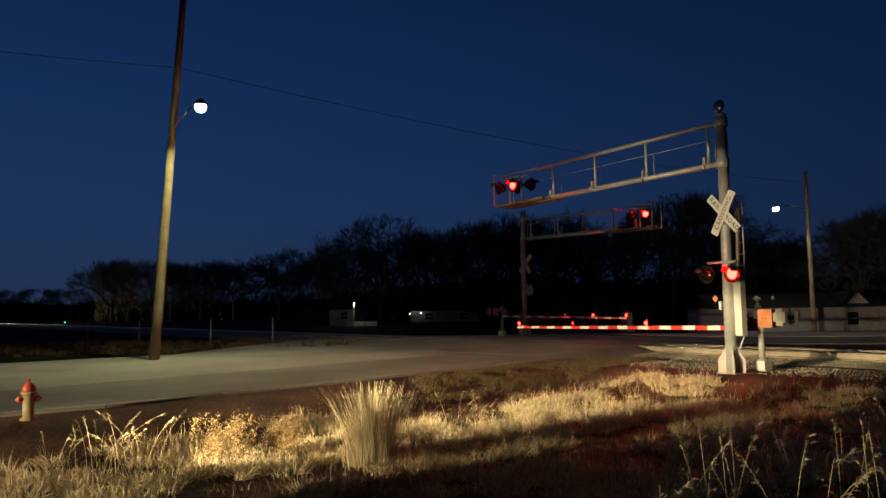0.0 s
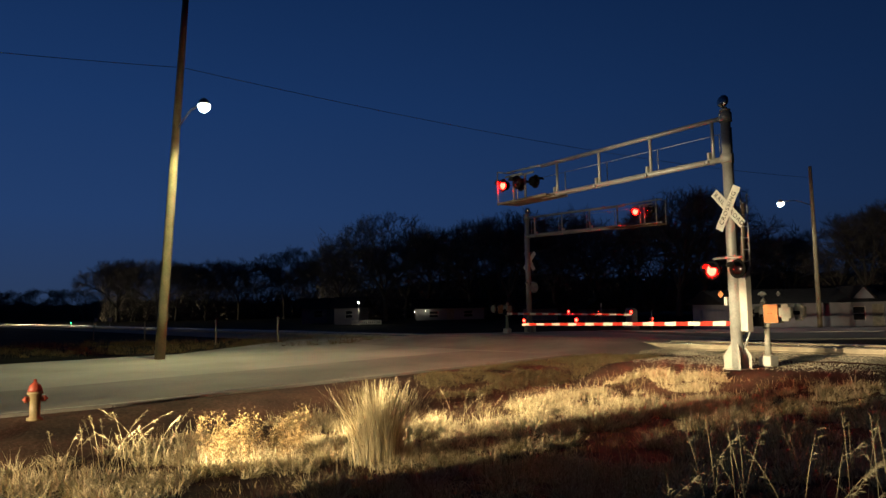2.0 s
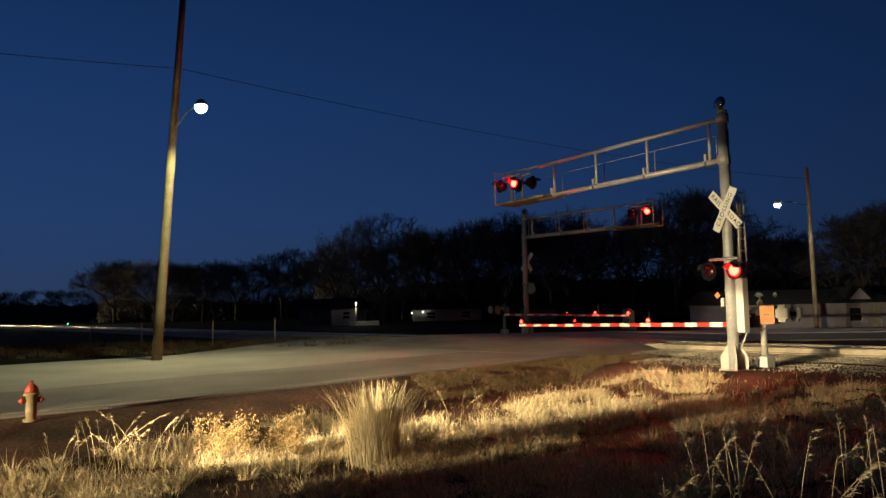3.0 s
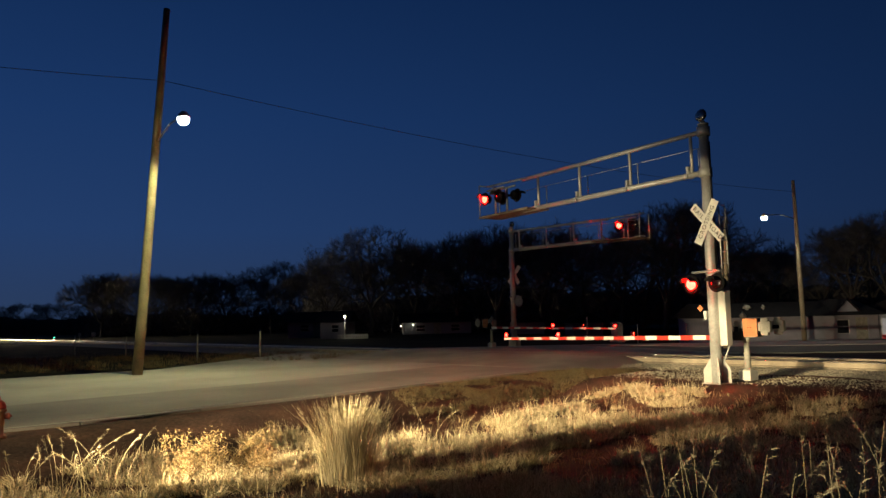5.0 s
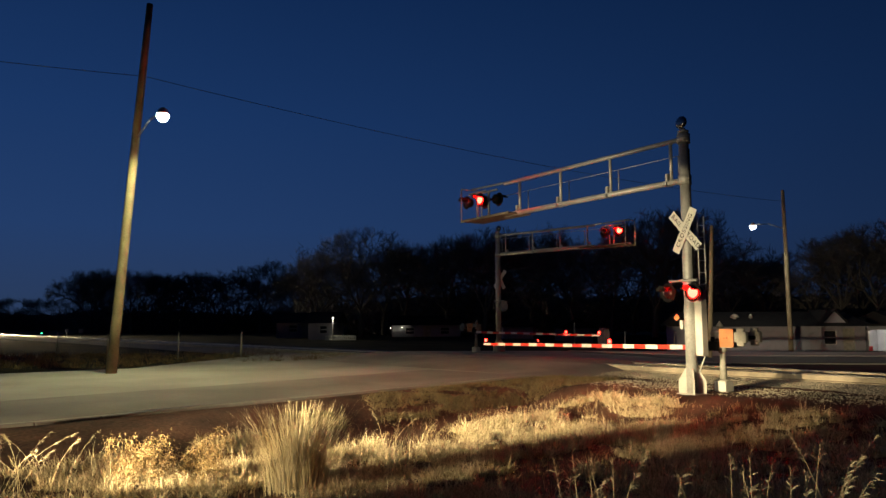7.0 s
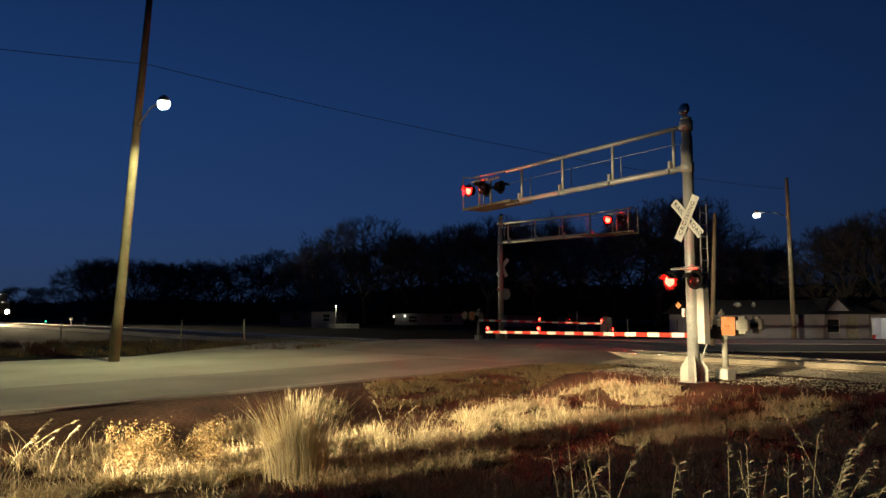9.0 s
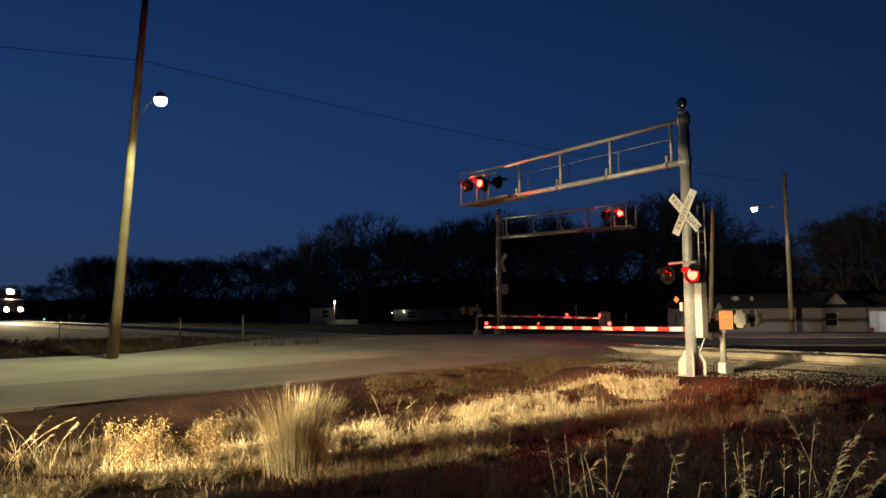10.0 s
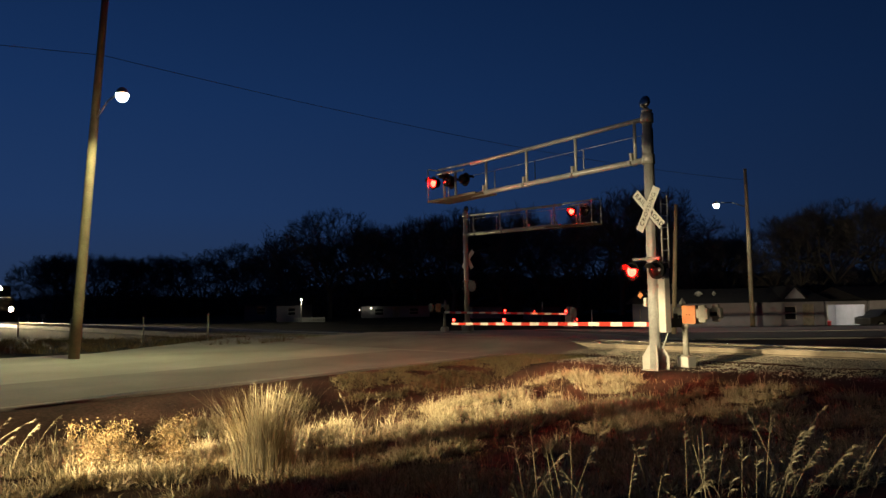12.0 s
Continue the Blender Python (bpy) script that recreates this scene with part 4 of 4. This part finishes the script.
# ---- grass ----
def grass(name, label, tuft_count, per, area, ok, low, high, width, material, seed, spread, droop):
    """Tufts of bent blades that lean outwards from the tuft's middle."""
    rnd = np.random.default_rng(seed)
    x0, x1, y0, y1 = area
    verts, faces, made = [], [], 0
    while made < tuft_count:
        cx, cy = rnd.uniform(x0, x1), rnd.uniform(y0, y1)
        if not ok(cx, cy):
            continue
        made += 1
        size = rnd.uniform(0.55, 1.3)
        swing = rnd.uniform(0, 2 * math.pi)
        for _ in range(per):
            an = rnd.uniform(0, 2 * math.pi)
            rr = abs(rnd.normal(0, spread)) * size
            x, y = cx + math.cos(an) * rr, cy + math.sin(an) * rr
            an += rnd.normal(0, 0.6)
            ln = rnd.uniform(low, high) * size
            bend = abs(rnd.normal(droop, 0.45))
            z = height(x, y) - 0.03
            wa = an + math.pi / 2 + rnd.normal(0, 0.5)
            w = width * rnd.uniform(0.6, 1.3)
            wx, wy = math.cos(wa) * w, math.sin(wa) * w
            b = len(verts)
            px, py, pz, tilt = x, y, z, bend * 0.25
            for k in range(4):
                t = 1 - 0.28 * k
                verts += [(px - wx * t, py - wy * t, pz), (px + wx * t, py + wy * t, pz)]
                px += math.cos(an) * math.sin(tilt) * ln / 3 + math.cos(swing) * 0.01
                py += math.sin(an) * math.sin(tilt) * ln / 3 + math.sin(swing) * 0.01
                pz += math.cos(tilt) * ln / 3
                tilt += bend * 0.55
            faces += [(b, b + 1, b + 3, b + 2), (b + 2, b + 3, b + 5, b + 4), (b + 4, b + 5, b + 7, b + 6)]
    return tagged(mesh_from(name, verts, faces, material), label, "grass", kind="stuff")


def meadow_ok(x, y):
    n = (y - x) * 0.7071
    q, s = across(x, y)
    if noise.noise((x * 0.55, y * 0.55, 2.0)) + 0.6 * noise.noise((x * 1.5, y * 1.5, 7.0)) < -0.16:
        return False
    return 2.0 < n < 11.3 + (0.9 if x < -2 else 0.0) + 0.8 * noise.noise((x * 0.4, y * 0.4, 5)) and q > 7.2 + 0.5 * noise.noise((x, y, 9))


def bank_ok(x, y):
    n = (y - x) * 0.7071
    q, s = across(x, y)
    return 12.2 < n < 14.5 and q > 3.4 and x > -1.2 + 2.0 * noise.noise((x * 0.5, y * 0.5, 1.0)) and noise.noise((x * 0.8, y * 0.8, 4.0)) > -0.25


def mounds(name, label, count, area, ok, seed):
    """Matted mounds of dry grass: curled blades that fall outwards and to one side, with a few stiff stalks."""
    rnd = np.random.default_rng(seed)
    x0, x1, y0, y1 = area
    verts, faces, made = [], [], 0
    while made < count:
        cx, cy = rnd.uniform(x0, x1), rnd.uniform(y0, y1)
        if not ok(cx, cy):
            continue
        made += 1
        radius = 0.09 + 0.24 * rnd.random() ** 1.6
        fall = rnd.uniform(0, 2 * math.pi)
        ground = height(cx, cy) - 0.03
        for _ in range(int(30 + 330 * radius)):
            an, rr = rnd.uniform(0, 2 * math.pi), radius * math.sqrt(rnd.random()) * rnd.uniform(0.6, 1.25)
            px, py, pz = cx + math.cos(an) * rr, cy + math.sin(an) * rr, ground
            an += rnd.normal(0, 0.9)
            stiff = rnd.random() < 0.05
            ln = rnd.uniform(0.22, 0.46) if stiff else rnd.uniform(0.07, 0.20) + 0.45 * radius * rnd.random()
            tilt = rnd.uniform(0.0, 0.25) if stiff else rnd.uniform(0.05, 0.75)
            curl = rnd.uniform(0.0, 0.25) if stiff else abs(rnd.normal(0.55, 0.35))
            w = 0.0035 if stiff else rnd.uniform(0.004, 0.0095)
            wa = rnd.uniform(0, math.pi)
            wx, wy = math.cos(wa) * w, math.sin(wa) * w
            b = len(verts)
            for k in range(3):
                t = 1 - 0.22 * k
                verts += [(px - wx * t, py - wy * t, pz), (px + wx * t, py + wy * t, pz + 0.3 * w)]
                out = math.sin(tilt) * ln / 3
                px += math.cos(an) * out + math.cos(fall) * 0.012
                py += math.sin(an) * out + math.sin(fall) * 0.012
                pz += math.cos(tilt) * ln / 3
                tilt += curl
                an += rnd.normal(0, 0.35)
            verts.append((px, py, pz))
            faces += [(b, b + 1, b + 3, b + 2), (b + 2, b + 3, b + 5, b + 4), (b + 4, b + 5, b + 6)]
    return tagged(mesh_from(name, verts, faces, STRAW), label, "grass", kind="stuff")


mounds("dry_meadow_grass", "matted dry straw-coloured grass in tufts", 1350, (-9.5, 11.5, 8.2, 20.5), meadow_ok, 3)
grass("meadow_thatch", "flattened brown thatch between the tufts", 1200, 16, (-9.5, 11.5, 8.2, 20.5), lambda x, y: 2.0 < (y - x) * 0.7071 < 12.0 and across(x, y)[0] > 7.0, 0.06, 0.20, 0.006, THATCH, 13, 0.16, 1.4)
grass("field_grass", "sparse pale grass beyond the road", 420, 26, (-26, -4, 30, 46), lambda x, y: y > 33.5 + 0.25 * (x + 12), 0.15, 0.45, 0.012, TURF, 6, 0.25, 0.9)
grass("verge_turf", "short brown and olive winter turf", 2000, 16, (-6, 9, 12, 27), bank_ok, 0.05, 0.13, 0.007, TURF, 4, 0.12, 0.9)


def clump(x, y, count, tall, spread, label):
    rnd = np.random.default_rng(9)
    c = thing("grass_clump", label, "grass clump", pose(x, y, height(x, y) - 0.03))
    for sheaf in range(8):
        verts, faces = [], []
        for _ in range(count // 8):
            bx, by = rnd.normal(0, spread), rnd.normal(0, spread)
            an = math.atan2(by, bx) + rnd.normal(0, 0.4)
            out = 0.04 + 0.55 * math.hypot(bx, by) + abs(rnd.normal(0, 0.13)) + (0.5 if rnd.uniform(0, 1) < 0.04 else 0.0)
            h = tall * (1.15 - 0.85 * rnd.uniform(0, 1) ** 0.85)
            w = rnd.uniform(0.0022, 0.0048)
            wx, wy = -math.sin(an) * w, math.cos(an) * w
            b = len(verts)
            for f in (0.0, 0.35, 0.7, 1.0):
                cx, cy = bx + math.cos(an) * out * f * f * h, by + math.sin(an) * out * f * f * h
                k = 1 - 0.75 * f
                verts += [(cx - wx * k, cy - wy * k, h * f), (cx + wx * k, cy + wy * k, h * f)]
            for i in range(3):
                faces.append((b + 2 * i, b + 2 * i + 1, b + 2 * i + 3, b + 2 * i + 2))
        mesh_from("blade", verts, faces, STRAW, c)
    return c


clump(-1.0, 11.3, 2200, 1.04, 0.175, "tall pale clump of dry bunch grass")


def weed(x, y, stalks, tall, spread, lean, seed, label, leafy=False):
    """Dead weed: bending stalks with drooping seed heads, or with curled leaves."""
    rnd = random.Random(seed)
    w = thing("dry_weed", label, "weed", pose(x, y, height(x, y) - 0.03), "dry weeds")
    for _ in range(stalks):
        bm = B()
        p = Vector((rnd.gauss(0, spread), rnd.gauss(0, spread), 0))
        an = rnd.uniform(0, 2 * math.pi)
        way = Vector((math.cos(an), math.sin(an), 0)) * lean * rnd.uniform(0.3, 1.2) + Vector((lean * 0.35, 0, 0))
        h = tall * rnd.uniform(0.65, 1.08)
        last, n = p, 9
        pts = []
        for k in range(1, n + 1):
            f = k / n
            q = p + way * (f * f * h) + Vector((0, 0, h * (f - 0.12 * lean * f ** 4)))
            pts.append((q, (q - last).normalized()))
            last = q
        loft(bm, [p] + [q for q, _ in pts], [0.0042 * (1.1 - 0.085 * k) for k in range(n + 1)], 4)
        st = part("stalk", bm, STRAW, w)
        verts, faces = [], []
        heads = pts[7:] if not leafy else pts[3:]
        for q, d in heads:
            for _ in range(13 if not leafy else 44):
                out = (d * (1.3 if not leafy else 0.4) + Vector((rnd.uniform(-0.6, 1), rnd.uniform(-0.8, 0.8), rnd.uniform(-0.8, 0.3)))).normalized()
                ln = rnd.uniform(0.035, 0.085) if not leafy else rnd.uniform(0.02, 0.06)
                s = out.orthogonal().normalized() * (0.0024 if not leafy else rnd.uniform(0.003, 0.009))
                b = len(verts)
                a0 = q + d * rnd.uniform(-0.07, 0.05)
                if leafy:
                    a0 = q + Vector((rnd.gauss(0, 0.055), rnd.gauss(0, 0.055), rnd.gauss(-0.02, 0.05)))
                m0 = a0 + out * ln * 0.5
                e0 = a0 + out * ln - Vector((0, 0, 0.015))
                verts += [tuple(a0), tuple(m0 + s), tuple(e0), tuple(m0 - s)]
                faces.append((b, b + 1, b + 2, b + 3))
        tagged(mesh_from("seed_head" if not leafy else "leaf_spray", verts, faces, LEAF if leafy else STRAW, st), kind="stuff")
    return w


weed(-3.1, 11.0, 16, 0.82, 0.24, 0.6, 21, "dead brown weed with curled leaves", True)
weed(-2.6, 11.4, 12, 0.66, 0.22, 0.7, 22, "dead brown weed with curled leaves", True)
weed(-4.3, 10.4, 14, 1.05, 0.22, 0.62, 23, "arching dry weed stalks with seed heads")
weed(-4.9, 10.3, 5, 0.8, 0.14, 0.5, 29, "arching dry weed stalks with seed heads")
weed(0.4, 12.9, 9, 0.85, 0.22, 0.4, 24, "arching dry weed stalks with seed heads")
weed(1.0, 13.1, 7, 0.65, 0.2, 0.5, 25, "arching dry weed stalks with seed heads")
for k, (x, y, h) in enumerate(((1.75, 5.0, 1.15), (1.35, 5.1, 0.95), (2.15, 5.1, 1.10), (2.6, 4.7, 1.12), (3.1, 5.3, 1.1), (2.9, 6.2, 1.0), (0.95, 5.4, 0.85), (3.8, 6.0, 1.05))):
    weed(x, y, 12, h * 1.13, 0.19, 0.40, 60 + k, "tall dry grass stalks with nodding seed heads")


# ---- loose ballast stones ----
def build_stones():
    rnd = np.random.default_rng(5)
    verts, faces = [], []
    base = [(1, 0, 0), (-1, 0, 0), (0, 1, 0), (0, -1, 0), (0, 0, 1), (0, 0, -1)]
    fc = [(0, 2, 4), (2, 1, 4), (1, 3, 4), (3, 0, 4), (2, 0, 5), (1, 2, 5), (3, 1, 5), (0, 3, 5)]
    made = 0
    while made < 30000:
        q, s = rnd.uniform(-2.9, 6.0), rnd.uniform(-9, 9)
        p = T0 + TN * q + TD * s
        if (p.y - p.x) * 0.7071 > 14.2 or abs(abs(q) - 0.75) < 0.09 or (q > 4.2 and rnd.random() < (q - 4.2) / 1.8):
            continue
        z = (0.04 if abs(q) < 1.9 else 0.04 - 0.09 * (abs(q) - 1.9) / 1.3 if abs(q) < 3.2 else height(p.x, p.y) - 0.02)
        r = rnd.uniform(0.010, 0.024)
        k = len(verts)
        for bx, by, bz in base:
            j = rnd.uniform(0.6, 1.25)
            verts.append((p.x + bx * r * j, p.y + by * r * rnd.uniform(0.7, 1.2), z + bz * r * 0.75 * j + r * 0.2))
        faces += [(k + a, k + b, k + c) for a, b, c in fc]
        made += 1
    tagged(mesh_from("ballast_stones", verts, faces, STONE), "loose grey crushed stones along the track", "stones", kind="stuff")


build_stones()


# ---- far markers beside the line ----
def marker(x, y, h, plate, label, glowing=False):
    m = thing("track_marker", label, "marker", pose(x, y, height(x, y) - 0.05, 0, 0, 28), "track markers")
    part("stake", tube(B(), (0, 0, 0), (0, 0, h), 0.04, 0.04, 8), DIRTYWHITE, m)
    part("plate", box(B(), 0, -0.06, h + plate / 2, plate, 0.03, plate, 0.01), GREENGLOW if glowing else SIGNWHITE, m)


marker(-54.1, 105, 0.45, 0.16, "low track signal with a green light", True)
marker(-48.1, 100, 0.75, 0.40, "small white marker board beside the track")
marker(-43.9, 95, 0.70, 0.50, "small pale marker board beside the track")


# ---- train ----
def build_train():
    lo = thing("locomotive", "dark freight locomotive with three blazing headlights", "locomotive")
    part("frame", box(B(), 0, 9.0, 1.2, 3.0, 18.0, 0.5, 0.05), BLACK, lo)
    part("nose", box(B(), 0, 1.2, 2.3, 2.6, 2.4, 1.7, 0.15), LOCO, lo, "dark low nose")
    part("cab", box(B(), 0, 3.6, 3.0, 3.0, 2.4, 3.1, 0.12), LOCO, lo)
    part("hood", box(B(), 0, 11.5, 2.9, 2.0, 13.0, 2.8, 0.1), LOCO, lo)
    part("plough", box(B(), 0, -0.1, 0.65, 2.8, 0.25, 0.7, 0.05), BLACK, lo)
    for x, z in ((-0.85, 1.75), (0.85, 1.75), (-0.12, 4.2), (0.16, 4.2)):
        y = -0.20 if z < 3 else 2.10
        hl = part("headlight", turned(B(), [(0.27, 0.0), (0.27, 0.10), (0.22, 0.32)], 18, pose(x, y, z, -90)), BLACK, lo)
        # unseen black tube, half a metre deep, added to narrow the beam
        baffle = B()
        rings = [[baffle.verts.new((x + r * math.cos(a * 0.3142), yy, z + r * math.sin(a * 0.3142))) for a in range(20)] for r, yy in ((0.25, y), (0.25, y - 0.5), (0.28, y - 0.5), (0.28, y))]
        for lo_ring, hi_ring in zip(rings, rings[1:]):
            for a in range(20):
                baffle.faces.new((lo_ring[a], lo_ring[(a + 1) % 20], hi_ring[(a + 1) % 20], hi_ring[a]))
        part("beam_baffle", baffle, BLACK, hl)
        disc = B()
        bmesh.ops.create_circle(disc, cap_ends=True, segments=20, radius=0.235, matrix=pose(x, y - 0.006, z, 90))
        part("headlight_lens", disc, HEADGLOW, hl, "blazing warm headlight")
    for y in (3.0, 15.0):
        tr = part("truck", box(B(), 0, y, 0.75, 2.4, 4.2, 0.5, 0.05), BLACK, lo)
        for k in (-1.5, 0, 1.5):
            for sx in (-0.78, 0.78):
                part("wheel", tube(B(), (sx - 0.06, y + k, 0.76), (sx + 0.06, y + k, 0.76), 0.5, 0.5, 20), RAIL, tr)
    return lo


TRAIN = build_train()


# ---- everything that moves ----
def motions():
    rows = []
    for k in range(25):
        t = 0.5 * k
        p, turn = line(89.0 + 8.4 * (12.0 - t))
        rows.append((t, pose(p.x, p.y, 0.0, 0, 0, TRACK_YAW + turn)))
    walk(TRAIN, rows)
    step = 1.0 / FPS
    for lens, lit in FLASHERS:
        home = lens.matrix_basis.copy()
        rows = [(0.0, home @ pose(0, 0, 0, 0, 0, 0 if lit else 180))]
        on = lit
        for t in SWITCHES:
            for k in range(4):
                rows.append((t + (k - 1.5) * step, home @ pose(0, 0, 0, 0, 0, 60 * k if on else 180 + 60 * k)))
            on = not on
        rows.append((12.0, home @ pose(0, 0, 0, 0, 0, 0 if on else 180)))
        walk(lens, rows)


motions()
